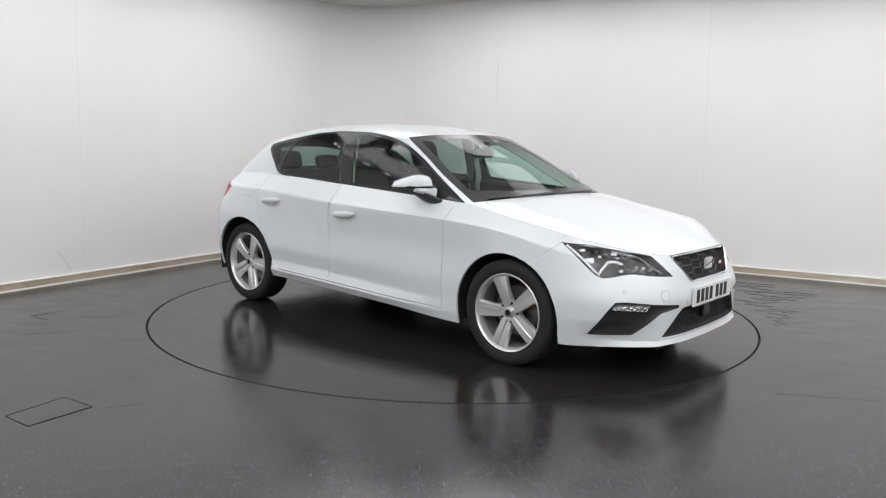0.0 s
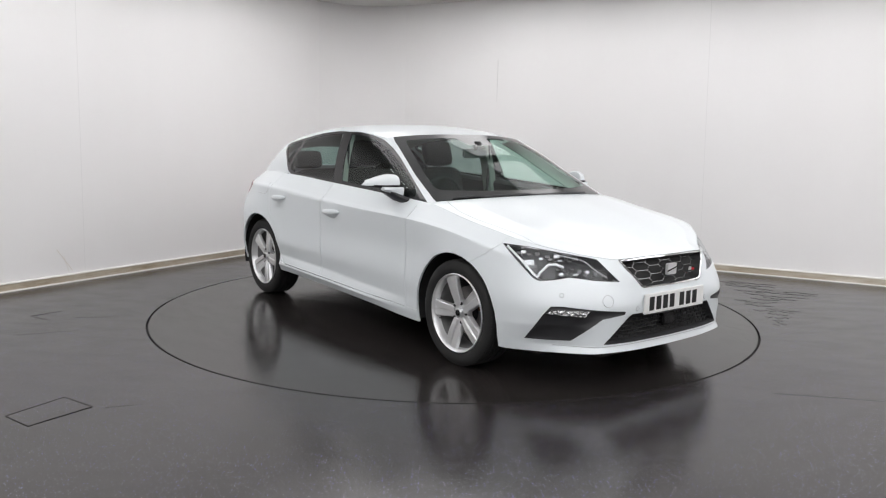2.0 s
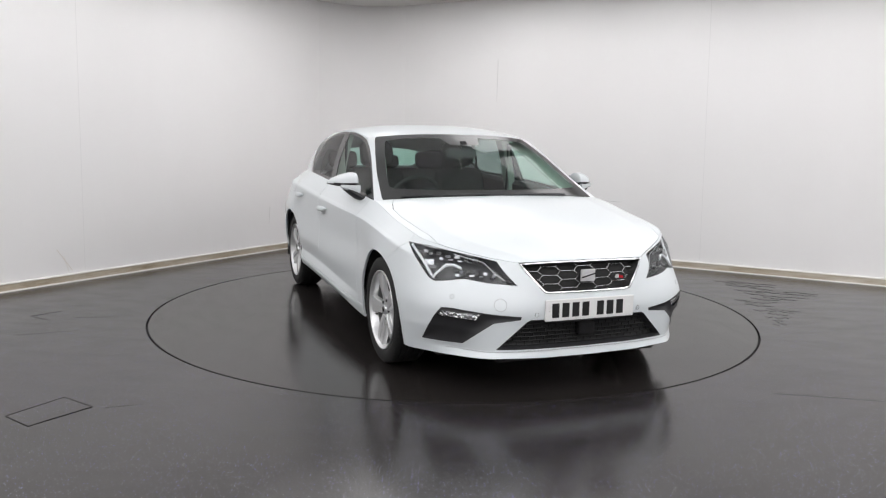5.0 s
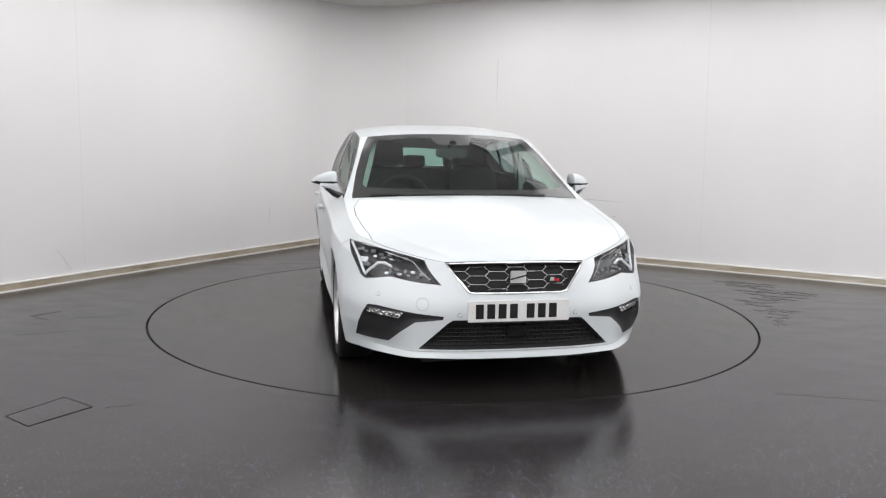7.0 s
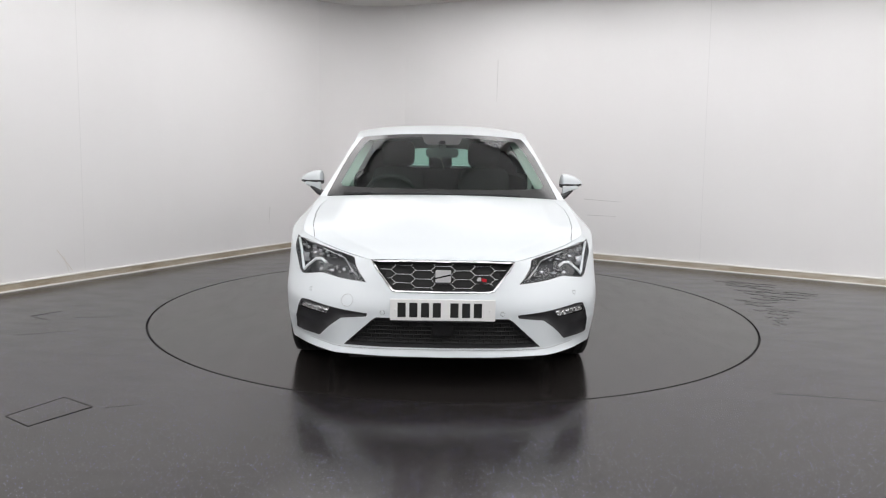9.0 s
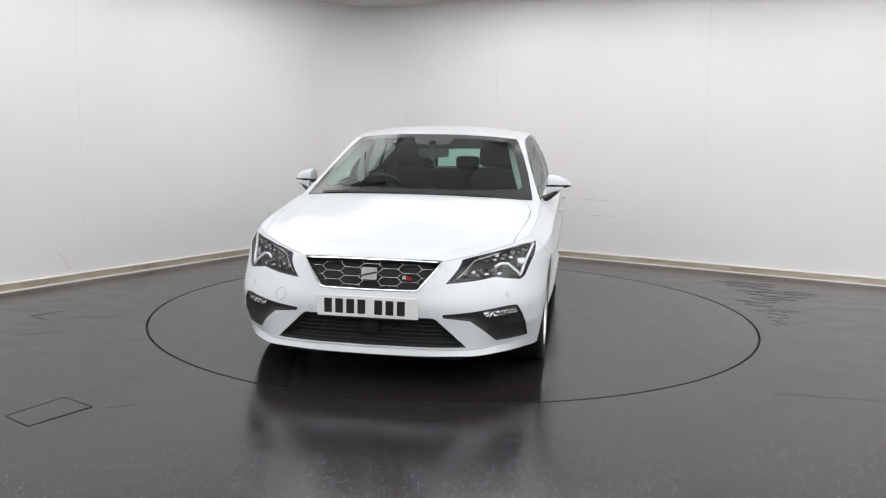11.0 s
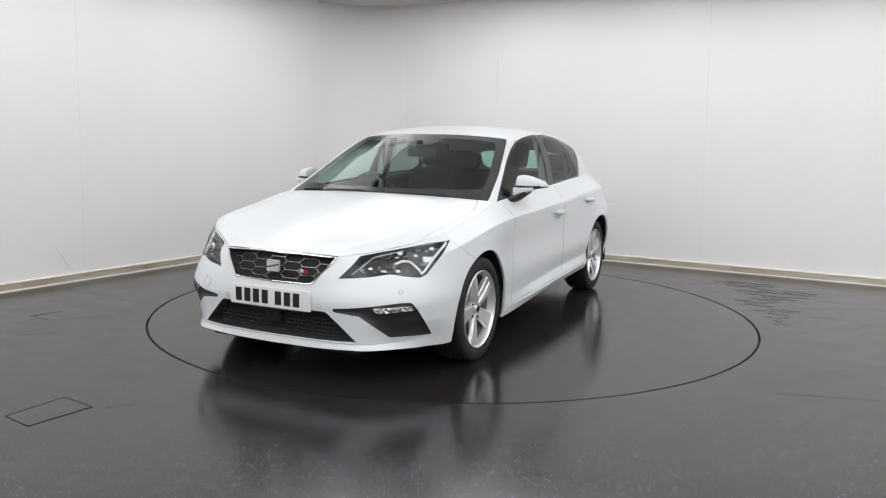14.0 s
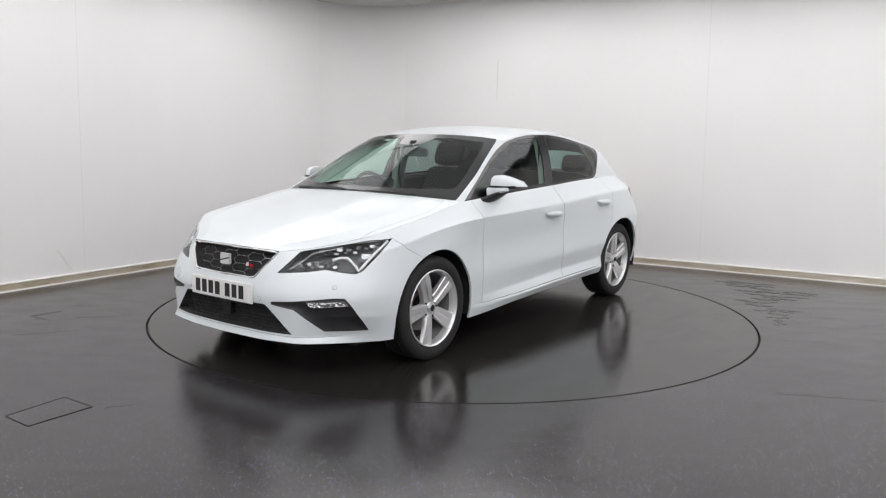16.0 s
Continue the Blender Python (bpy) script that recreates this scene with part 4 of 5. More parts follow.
wiper_pairs = (((0.62, 0.0), (-0.22, 0.02)), ((-0.10, 0.0), (-0.80, 0.025)))
for a, b in wiper_pairs:
    bm = bmesh.new()
    tube(bm, [screen_point(a[0] + (b[0] - a[0]) * f, a[1] + (b[1] - a[1]) * f, 0.006) for f in np.linspace(0, 1, 14)], 0.0045, 6)
    wiper = part("wiper", bm, M_BLACK, car)
    bm = bmesh.new()
    tube(bm, [screen_point(a[0] + (b[0] - a[0]) * f, max(0.0, a[1] - 0.012 + (b[1] - a[1]) * f * 0.6), 0.010) for f in np.linspace(0, 0.55, 8)], [0.007 - 0.003 * k / 7 for k in range(8)], 6)
    part("wiper_arm", bm, M_BLACK, wiper)
bm = bmesh.new()
rows = [[bm.verts.new((x - 0.145 * w * w, 0.72 * w, z - 0.03 * abs(w) ** 2.6)) for w in np.linspace(-1, 1, 25)] for x, z in ((1.075, 0.950), (1.04, 0.962), (1.01, 0.972))]
for a, b in zip(rows, rows[1:]):
    for k in range(24):
        bm.faces.new((a[k], a[k + 1], b[k + 1], b[k]))
part("cowl", bm, M_BLACK, car, "black plastic scuttle panel")


# ---- wheels ----
def wheel(x, y_out, s, spoke_turn):
    ob = tagged(new("wheel"), "five-spoke silver alloy wheel with a black tyre")
    ob.parent = car
    ob.matrix_basis = Matrix.Translation((x, y_out * s, 0.317))
    # y runs outwards on the wheel's own side
    def turned(bm, profile, steps=72):
        lathe(bm, [(r, y * s) for r, y in profile], None, steps)
        bmesh.ops.recalc_face_normals(bm, faces=bm.faces)
        return bm
    tread = [(0.2330, -0.205), (0.262, -0.215), (0.295, -0.210), (0.3085, -0.195)]
    for c in (-0.165, -0.125, -0.085, -0.045):
        tread += [(0.3155, c - 0.016), (0.3160, c - 0.005), (0.3095, c - 0.0045), (0.3095, c + 0.0045), (0.3160, c + 0.005)]
    tread += [(0.3150, -0.028), (0.3105, -0.016), (0.300, -0.006), (0.286, -0.001), (0.268, 0.0), (0.250, -0.003), (0.240, -0.009), (0.2335, -0.013)]
    bm = turned(bmesh.new(), tread)
    tyre = part("tyre", bm, M_TYRE, ob, "black road tyre with a grooved tread")
    bm = bmesh.new()
    for k in range(60):
        a = 2 * math.pi * k / 60
        m = Matrix.Rotation(a, 4, "Y")
        box(bm, (0.302, min(-0.036 * s, -0.012 * s), -0.0022), (0.3132, max(-0.036 * s, -0.012 * s), 0.0022), 0, m)
    tagged(part("tread_block", bm, M_TYRE, tyre, "", False), kind="stuff")
    rim_profile = [(0.2335, -0.014), (0.2345, -0.006), (0.231, -0.003), (0.226, -0.006), (0.221, -0.016), (0.216, -0.040), (0.212, -0.052)]
    rim = part("rim", turned(bmesh.new(), rim_profile, 80), M_ALLOY, ob, "silver alloy rim")
    # silver inside of the rim, coloured dark for the shade behind the spokes
    part("barrel", turned(bmesh.new(), [(0.212, -0.052), (0.205, -0.075), (0.200, -0.20), (0.225, -0.205)], 64), M_BARREL_SHADE, ob, "inside of the rim, its shade painted on as dark grey")
    # five spokes, each a pair of blades with a groove between
    for k in range(5):
        m = Matrix.Rotation(radians(-spoke_turn * s - 72 * k), 4, "Y")
        bm = bmesh.new()
        for b in (1, -1):
            for inner, outer, w0, w1, top in ((0.045, 0.219, 0.0255, 0.034, 0.0),):
                rows = []
                for f in np.linspace(0, 1, 9):
                    r = inner + (outer - inner) * f
                    hw = 0.0175 + 0.0085 * f
                    c = b * hw * 0.93
                    yo = -0.030 + 0.006 * math.sin(f * math.pi) + 0.010 * f - (0.011 * (1 - f**3) if b * s < 0 else 0)
                    yd = yo - 0.034 + 0.012 * f
                    rows.append([bm.verts.new(m @ Vector((r, y * s, z))) for y, z in ((yd, c - hw * 1.15), (yo - 0.004, c - hw), (yo, c - hw * 0.8), (yo + (0.001 if b > 0 else 0), c + hw * 0.8), (yo - 0.004, c + hw), (yd, c + hw * 1.15))])
                for p, q in zip(rows, rows[1:]):
                    for j in range(6):
                        bm.faces.new((p[j], p[(j + 1) % 6], q[(j + 1) % 6], q[j]))
                bm.faces.new(rows[0])
                bm.faces.new(rows[-1])
        # web that joins the two blades, set back
        rows = []
        for f in np.linspace(0, 1, 5):
            r = 0.05 + 0.125 * f
            hw = 0.012 + 0.018 * f
            yo = -0.040 + 0.004 * f
            rows.append([bm.verts.new(m @ Vector((r, y * s, z))) for y, z in ((yo - 0.012, -hw), (yo, -hw), (yo, hw), (yo - 0.012, hw))])
        for p, q in zip(rows, rows[1:]):
            for j in range(4):
                bm.faces.new((p[j], p[(j + 1) % 4], q[(j + 1) % 4], q[j]))
        bm.faces.new(rows[0])
        bm.faces.new(rows[-1])
        bmesh.ops.recalc_face_normals(bm, faces=bm.faces)
        part("spoke", bm, M_ALLOY, rim)
        bm = bmesh.new()
        q = m @ Vector((0.058 * math.cos(radians(36)), 0, 0.058 * math.sin(radians(36))))
        lathe(bm, [(0.0001, -0.030 * s), (0.008, -0.030 * s), (0.0095, -0.034 * s), (0.0095, -0.05 * s)], Matrix.Translation(q), 10)
        bmesh.ops.recalc_face_normals(bm, faces=bm.faces)
        part("wheel_bolt", bm, M_LAMP_GREY, rim)
    bm = turned(bmesh.new(), [(0.0001, -0.040), (0.034, -0.040), (0.050, -0.036), (0.072, -0.038), (0.076, -0.050), (0.076, -0.07)], 48)
    part("hub", bm, M_ALLOY, rim)
    bm = turned(bmesh.new(), [(0.0001, -0.020), (0.018, -0.020), (0.027, -0.022), (0.030, -0.027), (0.030, -0.042)], 40)
    cap = part("hub_cap", bm, M_SATIN, ob, "dark-centred hub cap")
    bm = turned(bmesh.new(), [(0.0001, -0.0188), (0.0190, -0.0190), (0.0195, -0.022)], 32)
    part("cap_face", bm, M_BLACK_GLOSS, cap)
    bm = turned(bmesh.new(), [(0.06, -0.115), (0.150, -0.115), (0.150, -0.135), (0.06, -0.135)], 56)
    part("brake_disc", bm, M_DISC_STEEL, ob)
    # shield's near-black colour holds the shade seen between the spokes
    bm = turned(bmesh.new(), [(0.0001, -0.095), (0.070, -0.095), (0.075, -0.115), (0.203, -0.150), (0.203, -0.16)], 48)
    part("brake_shield", bm, M_POCKET_SHADE, ob)
    bm = bmesh.new()
    prism(bm, [(r * math.cos(a), r * math.sin(a)) for r, a in [(0.168, t) for t in np.linspace(0.2, 1.1, 7)] + [(0.095, t) for t in np.linspace(1.1, 0.2, 7)]], min(-0.10 * s, -0.15 * s), max(-0.10 * s, -0.15 * s))
    part("caliper", bm, M_RUST, ob, "brown rusty brake caliper", False)
    a = radians(200)
    bm = bmesh.new()
    tube(bm, [(0.205 * math.cos(a), -0.045 * s, 0.205 * math.sin(a)), (0.192 * math.cos(a), -0.028 * s, 0.192 * math.sin(a))], 0.004, 6)
    part("valve", bm, M_BLACK, ob)


for x, y, s, turn in ((1.264, 0.893, -1, 35), (1.264, 0.893, 1, -5), (-1.372, 0.875, -1, 5), (-1.372, 0.875, 1, 12)):
    wheel(x, y, s, turn)

# arch liners and floor of the car
for (cx, cz, r), x in ((ARCH_F, 1.264), (ARCH_R, -1.372)):
    for s in (1, -1):
        bm = bmesh.new()
        a = [bm.verts.new((cx + (r + 0.004) * math.cos(t), 0.872 * s, cz + (r + 0.004) * math.sin(t))) for t in np.linspace(-0.26, math.pi + 0.26, 33)]
        b = [bm.verts.new((v.co.x, 0.60 * s, v.co.z)) for v in a]
        for k in range(32):
            bm.faces.new((a[k], a[k + 1], b[k + 1], b[k]))
        bm.faces.new(b)
        part("arch_liner", bm, M_DARK, car, "black wheel arch liner")
bm = bmesh.new()
box(bm, (-0.98, -0.70, 0.19), (0.86, 0.70, 0.27), 0.02)
box(bm, (-0.98, -0.86, 0.262), (0.86, 0.86, 0.30), 0.01)
box(bm, (-1.95, -0.59, 0.20), (2.0, 0.59, 0.27), 0.02)
box(bm, (1.63, -0.74, 0.165), (1.80, 0.74, 0.21), 0.01)
box(bm, (1.6, -0.50, 0.165), (2.04, 0.50, 0.22), 0.01)
box(bm, (1.02, -0.58, 0.25), (1.88, 0.58, 0.60), 0.02)
box(bm, (1.02, -0.72, 0.66), (1.72, 0.72, 0.72), 0.02)
part("underbody", bm, M_DARK, car, "black underbody")
bm = bmesh.new()
for yy in (-0.45, 0.45):
    tube(bm, [(-1.9, yy, 0.24), (-1.1, yy * 0.8, 0.22), (0.2, 0.1, 0.19)], 0.03, 8)
part("exhaust_pipe", bm, M_DARK, car)

# ---- cabin ----
def cabin_shell():
    bm = bmesh.new()
    prof = [(0.95, 0.30), (0.95, 0.86), (-1.15, 0.90), (-1.85, 0.94), (-1.85, 0.30)]
    for s in (1, -1):
        vs = [bm.verts.new((x, 0.775 * s if x > -1.2 else 0.70 * s, z)) for x, z in prof]
        bm.faces.new(vs)
    lo = [bm.verts.new((x, y, 0.28)) for x, y in ((0.95, -0.77), (0.95, 0.77), (-1.85, 0.70), (-1.85, -0.70))]
    bm.faces.new(lo)
    f = [bm.verts.new((1.0, y, z)) for y, z in ((-0.77, 0.28), (0.77, 0.28), (0.77, 0.90), (-0.77, 0.90))]
    bm.faces.new(f)
    b = [bm.verts.new((-1.86, y, z)) for y, z in ((-0.70, 0.28), (0.70, 0.28), (0.62, 0.98), (-0.62, 0.98))]
    bm.faces.new(b)
    return bm


part("cabin_lining", cabin_shell(), M_DASH, car, "dark cabin lining")


def door_tops():
    for s in (1, -1):
        bm = bmesh.new()
        lo = spline(COL_T, LATTICE[-1], np.linspace(COL_T[7] - 0.03, COL_T[12], 40))
        rows = [[bm.verts.new((p[0], (p[1] - dy) * s, p[2] + dz)) for p in lo] for dy, dz in ((0.02, -0.004), (0.045, -0.002), (0.075, -0.03), (0.06, -0.14))]
        for a, b in zip(rows, rows[1:]):
            for k in range(39):
                bm.faces.new((a[k], a[k + 1], b[k + 1], b[k]))
        part("door_lining", bm, M_DASH, car)


door_tops()
bm = bmesh.new()
src = [(0.955, 0.935), (0.90, 0.952), (0.78, 0.958), (0.66, 0.955), (0.58, 0.940), (0.545, 0.90), (0.55, 0.80), (0.62, 0.62), (0.66, 0.40)]
rows = []
for w in np.linspace(-1, 1, 31):
    hump = 0.035 * math.exp(-((w + 0.47) / 0.20) ** 2)
    rows.append([bm.verts.new((x + 0.03 - 0.10 * w * w, 0.765 * w, z + (hump if 1 < k < 6 else 0) - 0.012 * w**4)) for k, (x, z) in enumerate(src)])
for a, b in zip(rows, rows[1:]):
    for k in range(len(src) - 1):
        bm.faces.new((a[k], a[k + 1], b[k + 1], b[k]))
part("dashboard", bm, M_DASH, car, "dark grey dashboard")
bm = bmesh.new()
m = Matrix.Translation((0.40, -0.365, 0.895)) @ Matrix.Rotation(radians(-66), 4, "Y")
ringp = [m @ Vector((0.185 * math.cos(a), 0.185 * math.sin(a), 0)) for a in np.linspace(0, 2 * math.pi, 41)[:-1]]
tube(bm, ringp, 0.015, 8, True)
steering = part("steering_wheel", bm, M_DASH, car, "black steering wheel")
bm = bmesh.new()
for a in (0, 180, 90 + 180):
    p, q = m @ Vector((0, 0, -0.02)), m @ (Vector((0.18 * math.sin(radians(a)), 0.18 * math.cos(radians(a)), 0)))
    tube(bm, [m @ Vector((0, 0, -0.01)), q], 0.016, 6)
lathe(bm, [(0.0001, 0.03), (0.06, 0.022), (0.07, -0.02)], m @ Matrix.Rotation(radians(90), 4, "X"), 20)
part("wheel_spokes", bm, M_DASH, steering)


def cushion(bm, lo, hi, m, puff=0.02, n=8):
    """A padded block with rounded corners."""
    c = [(a + b) / 2 for a, b in zip(lo, hi)]
    h = [(b - a) / 2 for a, b in zip(lo, hi)]
    made = {}

    def corner(p):
        if p not in made:
            l5 = (abs(p[0]) ** 5 + abs(p[1]) ** 5 + abs(p[2]) ** 5) ** 0.2
            made[p] = bm.verts.new(m @ Vector([c[i] + p[i] / l5 * h[i] for i in range(3)]))
        return made[p]
    g = [round(-1 + 2 * k / n, 4) for k in range(n + 1)]
    for ax in range(3):
        for sg in (-1.0, 1.0):
            for i in range(n):
                for j in range(n):
                    quad = [(g[i], g[j]), (g[i + 1], g[j]), (g[i + 1], g[j + 1]), (g[i], g[j + 1])]
                    pts = []
                    for q in quad if sg > 0 else quad[::-1]:
                        p = ((sg, q[0], q[1]), (q[1], sg, q[0]), (q[0], q[1], sg))[ax]
                        pts.append(corner(p))
                    bm.faces.new(pts)


def front_seat(y):
    seat = tagged(new("front_seat"), "black cloth front seat with a headrest")
    seat.parent = car
    tilt = Matrix.Translation((-0.36, y, 0.52)) @ Matrix.Rotation(radians(-17), 4, "Y")
    bm = bmesh.new()
    cushion(bm, (-0.30, -0.25, 0.36), (0.24, 0.25, 0.55), Matrix.Translation((-0.08, y, 0)))
    part("seat_cushion", bm, M_SEAT, seat)
    bm = bmesh.new()
    cushion(bm, (-0.08, -0.25, -0.05), (0.06, 0.25, 0.36), tilt)
    cushion(bm, (-0.07, -0.215, 0.25), (0.04, 0.215, 0.60), tilt)
    part("backrest", bm, M_SEAT, seat)
    bm = bmesh.new()
    cushion(bm, (-0.04, -0.135, 0.610), (0.055, 0.135, 0.815), tilt)
    head = part("headrest", bm, M_SEAT, seat)
    bm = bmesh.new()
    for d in (-0.05, 0.05):
        tube(bm, [tilt @ Vector((0, d, 0.55)), tilt @ Vector((0, d, 0.68))], 0.007, 8)
    part("headrest_post", bm, M_CHROME, head)


for y in (0.36, -0.36):
    front_seat(y)
bench = tagged(new("rear_seat"), "black cloth rear bench with three headrests")
bench.parent = car
tilt = Matrix.Translation((-1.22, 0, 0.52)) @ Matrix.Rotation(radians(-18), 4, "Y")
bm = bmesh.new()
cushion(bm, (-1.25, -0.66, 0.36), (-0.72, 0.66, 0.56), Matrix())
part("seat_cushion", bm, M_SEAT, bench)
bm = bmesh.new()
cushion(bm, (-0.08, -0.66, -0.02), (0.06, 0.66, 0.56), tilt)
part("backrest", bm, M_SEAT, bench)
for y, w in ((0.42, 0.13), (-0.42, 0.13), (0.0, 0.11)):
    bm = bmesh.new()
    cushion(bm, (-0.03, y - w, 0.565), (0.05, y + w, 0.715 if y else 0.68), tilt)
    part("headrest", bm, M_SEAT, bench)

# headliner and pale pillar trims
bm = bmesh.new()
rg = roof_grid(40, 16)[:34]
for s in (1, -1):
    vs = [[bm.verts.new((p[0], p[1] * s * 0.97, p[2] - 0.030)) for p in row] for row in rg]
    for a, b in zip(vs, vs[1:]):
        for k in range(len(a) - 1):
            bm.faces.new((a[k], a[k + 1], b[k + 1], b[k]))
bmesh.ops.remove_doubles(bm, verts=bm.verts, dist=1e-4)
part("headliner", bm, M_HEADLINER, car, "pale grey cloth headliner")


def strip(bm, line_a, line_b):
    a = [bm.verts.new(p) for p in line_a]
    b = [bm.verts.new(p) for p in line_b]
    for k in range(len(a) - 1):
        bm.faces.new((a[k], a[k + 1], b[k + 1], b[k]))


for s in (1, -1):
    bm = bmesh.new()
    g = line(SCREEN_G, 24)
    strip(bm, [(p[0] + 0.002, (p[1] - 0.050) * s, p[2] - 0.012) for p in g], [(p[0] - 0.075, (p[1] - 0.128) * s, p[2] - 0.022) for p in g])
    part("pillar_trim", bm, M_TRIM_PALE, car, "pale grey pillar trim")
    bm = bmesh.new()
    strip(bm, [(p[0] - 0.001, (p[1] - 0.044) * s, p[2] - 0.013) for p in g], [(p[0] - 0.083, (p[1] - 0.124) * s, p[2] - 0.025) for p in g])
    part("pillar_lining", bm, M_DASH, car)
    bm = bmesh.new()
    pts = [(-0.30 + (-0.03) * f, 0.765 - 0.10 * f + 0.018 * math.sin(math.pi * f), 0.90 + 0.47 * f) for f in np.linspace(0, 1, 12)]
    strip(bm, [(x + 0.055, y * s, z) for x, y, z in pts], [(x + 0.045, (y - 0.05) * s, z) for x, y, z in pts])
    strip(bm, [(x + 0.045, (y - 0.05) * s, z) for x, y, z in pts], [(x - 0.055, (y - 0.05) * s, z) for x, y, z in pts])
    strip(bm, [(x - 0.055, (y - 0.05) * s, z) for x, y, z in pts], [(x - 0.065, y * s, z) for x, y, z in pts])
    part("pillar_trim", bm, M_TRIM_PALE, car, "pale grey pillar trim")
    bm = bmesh.new()
    tube(bm, [(-0.27, 0.69 * s, 1.30), (-0.28, 0.70 * s, 1.05), (-0.30, 0.68 * s, 0.75)], 0.012, 6)
    part("seat_belt", bm, M_SEAT, car)
    # tailgate and rear pillars, inside
    bm = bmesh.new()
    strip(bm, [(-1.08, 0.71 * s, 1.02), (-1.20, 0.66 * s, 1.14), (-1.26, 0.60 * s, 1.23)], [(-1.78, 0.52 * s, 1.0), (-1.70, 0.48 * s, 1.10), (-1.56, 0.46 * s, 1.22)])
    part("rear_pillar_trim", bm, M_DASH, car)

bm = bmesh.new()
box(bm, (0.345, -0.118, 1.195), (0.372, 0.118, 1.262), 0.012)
inner = part("interior_mirror", bm, mat("mirror_shell", (0.07, 0.072, 0.075), 0.45), car, "black interior mirror")
bm = bmesh.new()
box(bm, (0.36, -0.03, 1.255), (0.41, 0.03, 1.315), 0.012)
part("mirror_mount", bm, M_BLACK, inner)
bm = bmesh.new()
tube(bm, [(0.35, 0.0, 1.25), (0.345, 0.012, 1.21), (0.345, -0.004, 1.18), (0.343, 0.008, 1.14), (0.342, 0.012, 1.11)], 0.0022, 5)
tube(bm, [(0.345, -0.004, 1.18), (0.344, -0.024, 1.195), (0.344, -0.034, 1.19)], 0.002, 5)
part("hanging_cord", bm, M_TRIM_PALE, inner, "thin pale cord hanging from the mirror")

# ---- lights of the room ----
# added fill panels all over the ceiling, weaker above the turntable's front
for i in range(7):
    for j in range(7):
        p = CORNER + DIR_R * (1.15 + 1.5 * i) + DIR_L * (1.15 + 1.5 * j)
        size = 1.42 if i * j > 0 else 1.34
        if i + j == 0:
            size, p = 1.12, CORNER + (DIR_R + DIR_L) * 1.36
        dimmed = math.hypot(p.x, p.y + 1.0) < 2.2
        size = 1.494 if dimmed else size
        fill_panel(p.x, p.y, -29.2, size, size, dimmed)
for k in range(6):
    p = CORNER + DIR_L * (4.55 + 0.24 * k) + IN_L * 0.28
    tube_light(p.x, p.y, 58.4, 0.16)

# ---- marks on floor and walls ----
def floor_panel():
    """An inspection cover let into the vinyl: four thin cut lines."""
    c = [Vector(p) for p in ((-2.12, -2.56), (-1.98, -2.28), (-1.78, -2.41), (-1.95, -2.68))]
    ob = tagged(new("floor_cover"), "flush rectangular access cover cut into the dark vinyl", "floor cover")
    bm = bmesh.new()
    bm.faces.new([bm.verts.new((p.x, p.y, 0.0012)) for p in c])
    part("lid", bm, M_FLOOR, ob, "", False)
    for k in range(4):
        a, b = c[k], c[(k + 1) % 4]
        bm = bmesh.new()
        n = Vector(((b - a).y, -(b - a).x)).normalized() * (0.003 if k in (0, 3) else 0.004)
        bm.faces.new([bm.verts.new((*q, 0.0022)) for q in (a - n, b - n, b + n, a + n)])
        part("joint", bm, M_SEAM, ob, "dark cut line", False)


floor_panel()


def thin_strip(name, a, b, width, z, material, label, category="floor mark"):
    bm = bmesh.new()
    a, b = Vector(a), Vector(b)
    n = Vector(((b - a).y, -(b - a).x)).normalized() * width / 2
    bm.faces.new([bm.verts.new((*q, z)) for q in (a - n, b - n * 0.4, b + n * 0.4, a + n)])
    return tagged(link_bm(name, bm, material, smooth=False), label, category)


for a, b, w in (((-3.07, -0.54), (-2.93, -0.34), 0.012), ((-3.04, -0.56), (-2.86, -0.66), 0.007), ((-2.74, -0.55), (-2.50, -0.52), 0.006)):
    thin_strip("floor_cut", a, b, w, 0.0015, M_SEAM, "short dark cut in the grey vinyl floor")
for a, b in (((-2.90, -1.08), (-2.55, -0.93)), ((1.72, -2.02), (2.60, -2.18)), ((-1.72, -2.42), (-1.55, -2.36))):
    thin_strip("floor_seam", a, b, 0.005, 0.0015, M_SEAM, "faint welded seam in the vinyl floor")
M_SCUFF = mat("scuffed_vinyl", (0.011, 0.0098, 0.0092), 0.25)
rnd = random.Random(4)


def ragged_patch(a, b, width, z):
    """A worn streak in the vinyl: long, thin and torn along its edges."""
    a, b = Vector(a), Vector(b)
    n = Vector((-(b - a).y, (b - a).x)).normalized()
    steps = max(8, int((b - a).length / 0.035))
    up, low, drift = [], [], 0.0
    for k in range(steps + 1):
        f = k / steps
        drift = 0.7 * drift + rnd.uniform(-0.35, 0.35) * width
        body = width * math.sin(math.pi * min(1, f * 1.05 + 0.02)) ** 0.5
        p = a.lerp(b, f) + n * drift
        up.append(p + n * body * rnd.uniform(0.15, 0.7))
        low.append(p - n * body * rnd.uniform(0.15, 0.7))
    bm = bmesh.new()
    u, v = [bm.verts.new((*p, z)) for p in up], [bm.verts.new((*p, z)) for p in low]
    for k in range(steps):
        bm.faces.new((v[k], v[k + 1], u[k + 1], u[k]))
    tagged(link_bm("floor_scuff", bm, M_SCUFF, smooth=False), "ragged dull scuff streak worn into the vinyl floor", "floor mark")


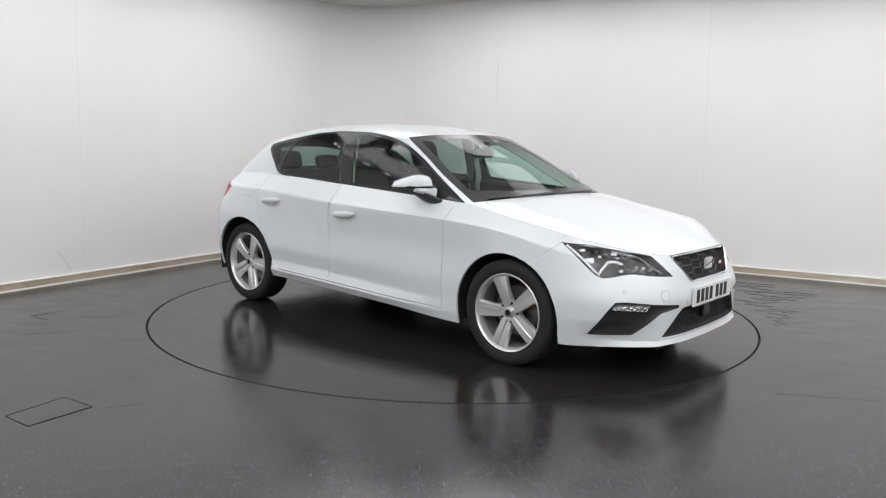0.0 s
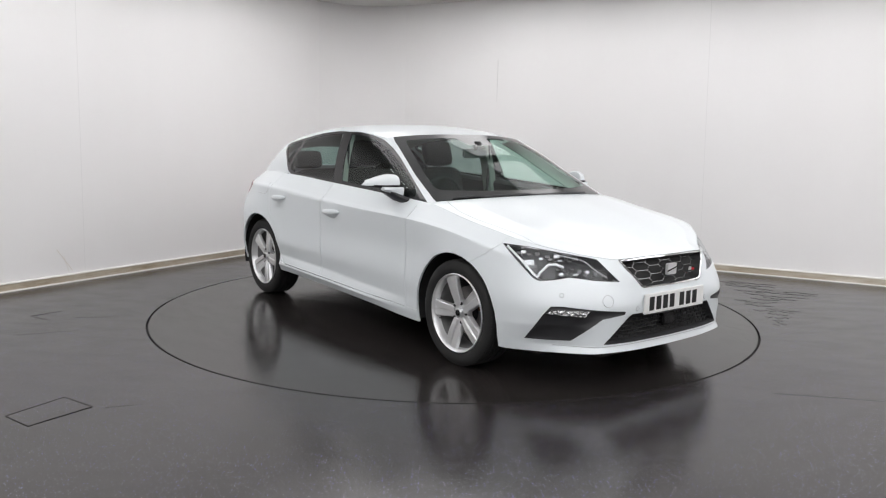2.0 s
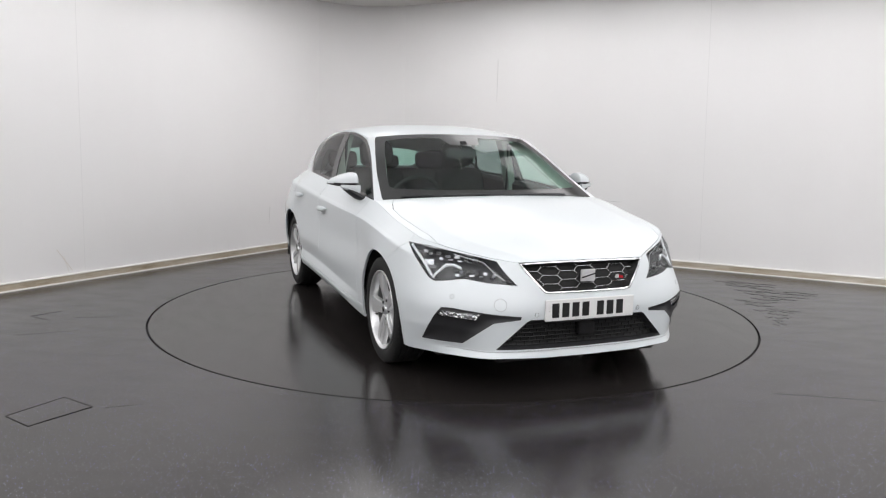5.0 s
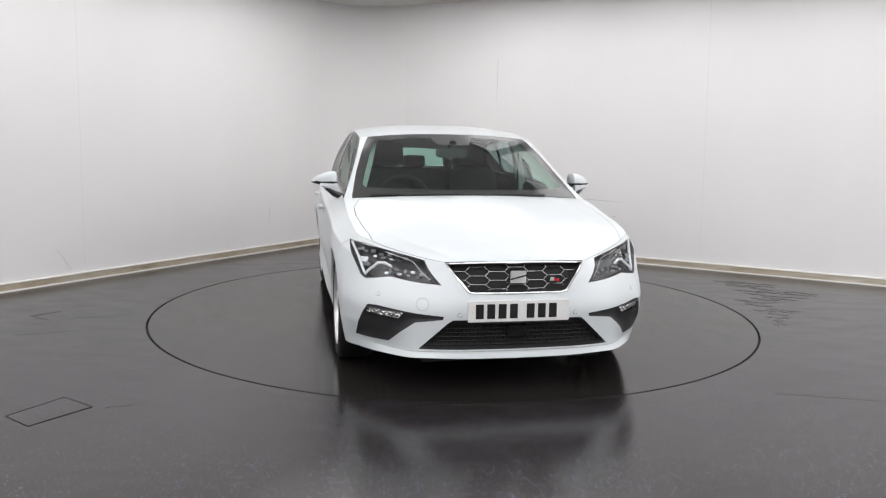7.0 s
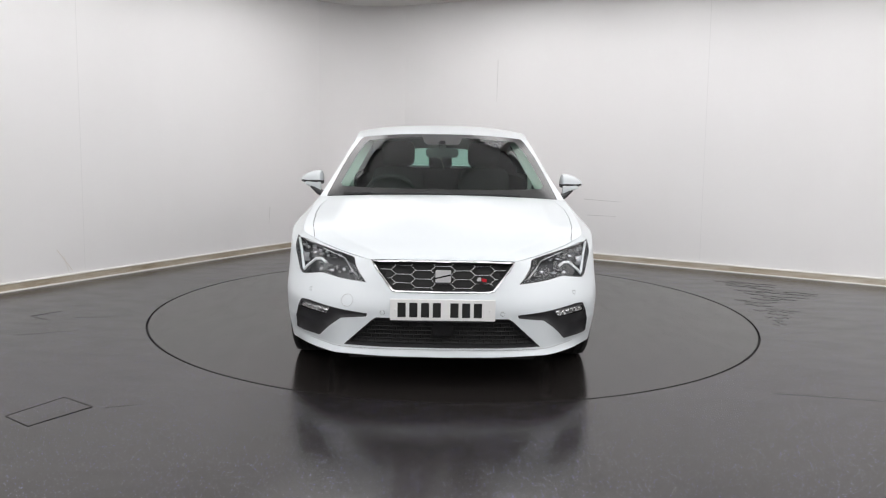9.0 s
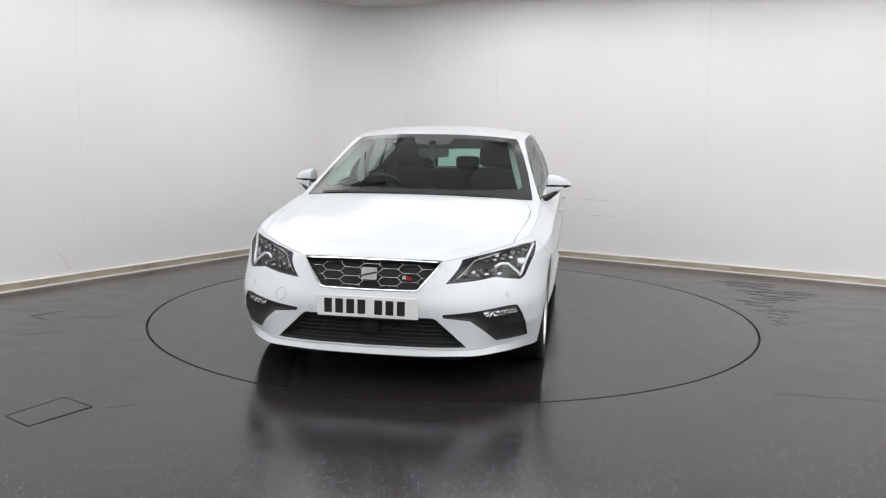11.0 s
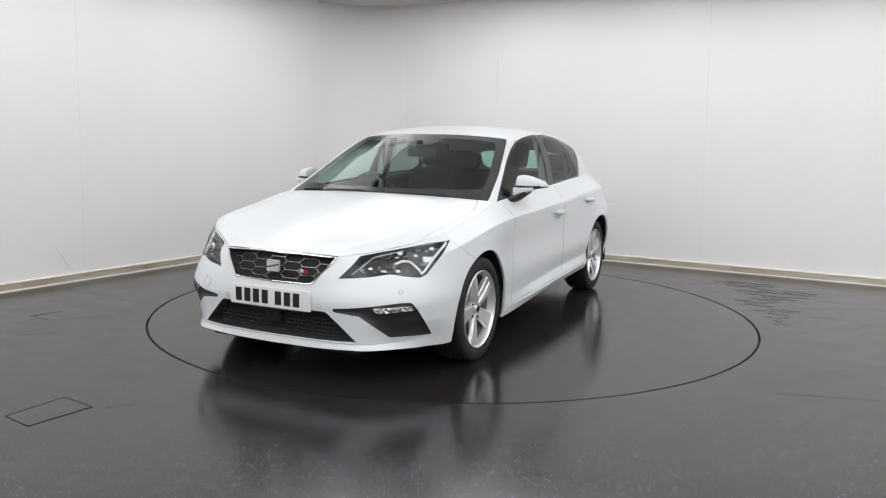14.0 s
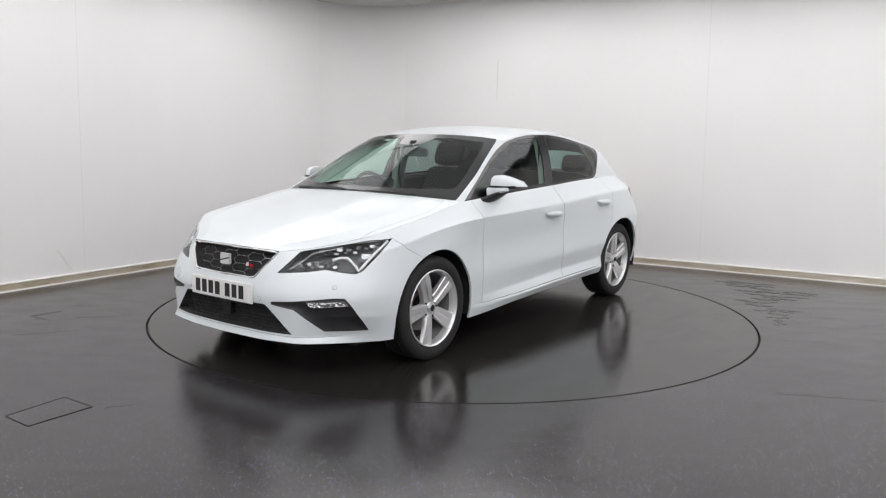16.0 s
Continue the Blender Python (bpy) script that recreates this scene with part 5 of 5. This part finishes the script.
for k in range(26):
    f = (k + rnd.random()) / 26
    a = Vector((2.40, -0.42)).lerp(Vector((2.42, 1.66)), f)
    b = Vector((2.46, -0.40)).lerp(Vector((3.55, 1.05)), f)
    s0 = rnd.uniform(0.0, 0.55)
    ragged_patch(a.lerp(b, s0), a.lerp(b, min(1.0, s0 + rnd.uniform(0.25, 0.6))), rnd.uniform(0.04, 0.11), 0.0011 + 0.00004 * k)

M_CRACK = mat("wall_crack", (0.62, 0.61, 0.60), 0.7)
M_CRACK_LIGHT = mat("wall_joint", (0.76, 0.75, 0.745), 0.5)


def wall_mark(name, origin, along, inward, d0, z0, d1, z1, width, material, label):
    """A thin line on a wall: d is the distance along the wall from the corner, z the height."""
    bm = bmesh.new()
    p = [(d0, z0), (d1, z1)]
    t = Vector((d1 - d0, z1 - z0)).normalized()
    n = Vector((-t.y, t.x)) * width / 2
    pts = []
    for (d, z), sg in ((p[0], 1), (p[1], 0.6), (p[1], -0.6), (p[0], -1)):
        q = origin + along * (d + n.x * sg) + inward * 0.0025
        pts.append(bm.verts.new((q.x, q.y, z + n.y * sg)))
    bm.faces.new(pts)
    tagged(link_bm(name, bm, material, smooth=False), label, "wall mark")


RIGHT = (CORNER, DIR_R, Vector((-DIR_R.y, DIR_R.x)) * -1)
LEFT = (CORNER, DIR_L, Vector((-DIR_L.y, DIR_L.x)))
for wall, d0, z0, d1, z1, w, m, label in ((LEFT, 3.97, ROOM_H - 0.02, 4.0, 0.1, 0.006, M_CRACK_LIGHT, "faint upright joint in the white wall"),
                                          (RIGHT, 2.045, 2.27, 2.04, 1.79, 0.007, M_CRACK, "short upright crack in the white wall"),
                                          (RIGHT, 4.44, ROOM_H - 0.02, 4.485, 0.1, 0.005, M_CRACK_LIGHT, "upright panel seam in the white wall"),
                                          (RIGHT, 3.17, 0.685, 3.60, 0.672, 0.007, M_CRACK, "level scratch on the white wall"),
                                          (RIGHT, 3.22, 0.505, 3.55, 0.508, 0.006, M_CRACK, "level scratch on the white wall"),
                                          (LEFT, 1.63, 0.52, 1.65, 0.33, 0.007, M_CRACK, "short upright scratch on the white wall"),
                                          (LEFT, 4.26, 0.30, 4.12, 0.10, 0.006, mat("brown_drip", (0.70, 0.64, 0.57), 0.6), "thin brown drip mark on the wall"),
                                          (LEFT, 4.20, 0.24, 4.16, 0.10, 0.010, mat("brown_smear", (0.76, 0.73, 0.69), 0.6), "faint brown smear on the wall")):
    wall_mark("wall_mark", *wall, d0, z0, d1, z1, w, m, label)

# ---- what moves ----
def turn_at(t):
    """Heading of the car, degrees: a steady clockwise turn."""
    return -83.96 - 5.339 * (t - 8)


def motions():
    rows_car, rows_disc = [], []
    for k in range(33):
        t = k * 0.5
        a = radians(turn_at(t))
        rows_car.append((t, pose(-CAR_SIDE * math.sin(a), CAR_SIDE * math.cos(a), 0, 0, 0, turn_at(t))))
        rows_disc.append((t, pose(0, 0, 0, 0, 0, turn_at(t))))
    walk(turntable, rows_disc)
    walk(car, rows_car)


motions()
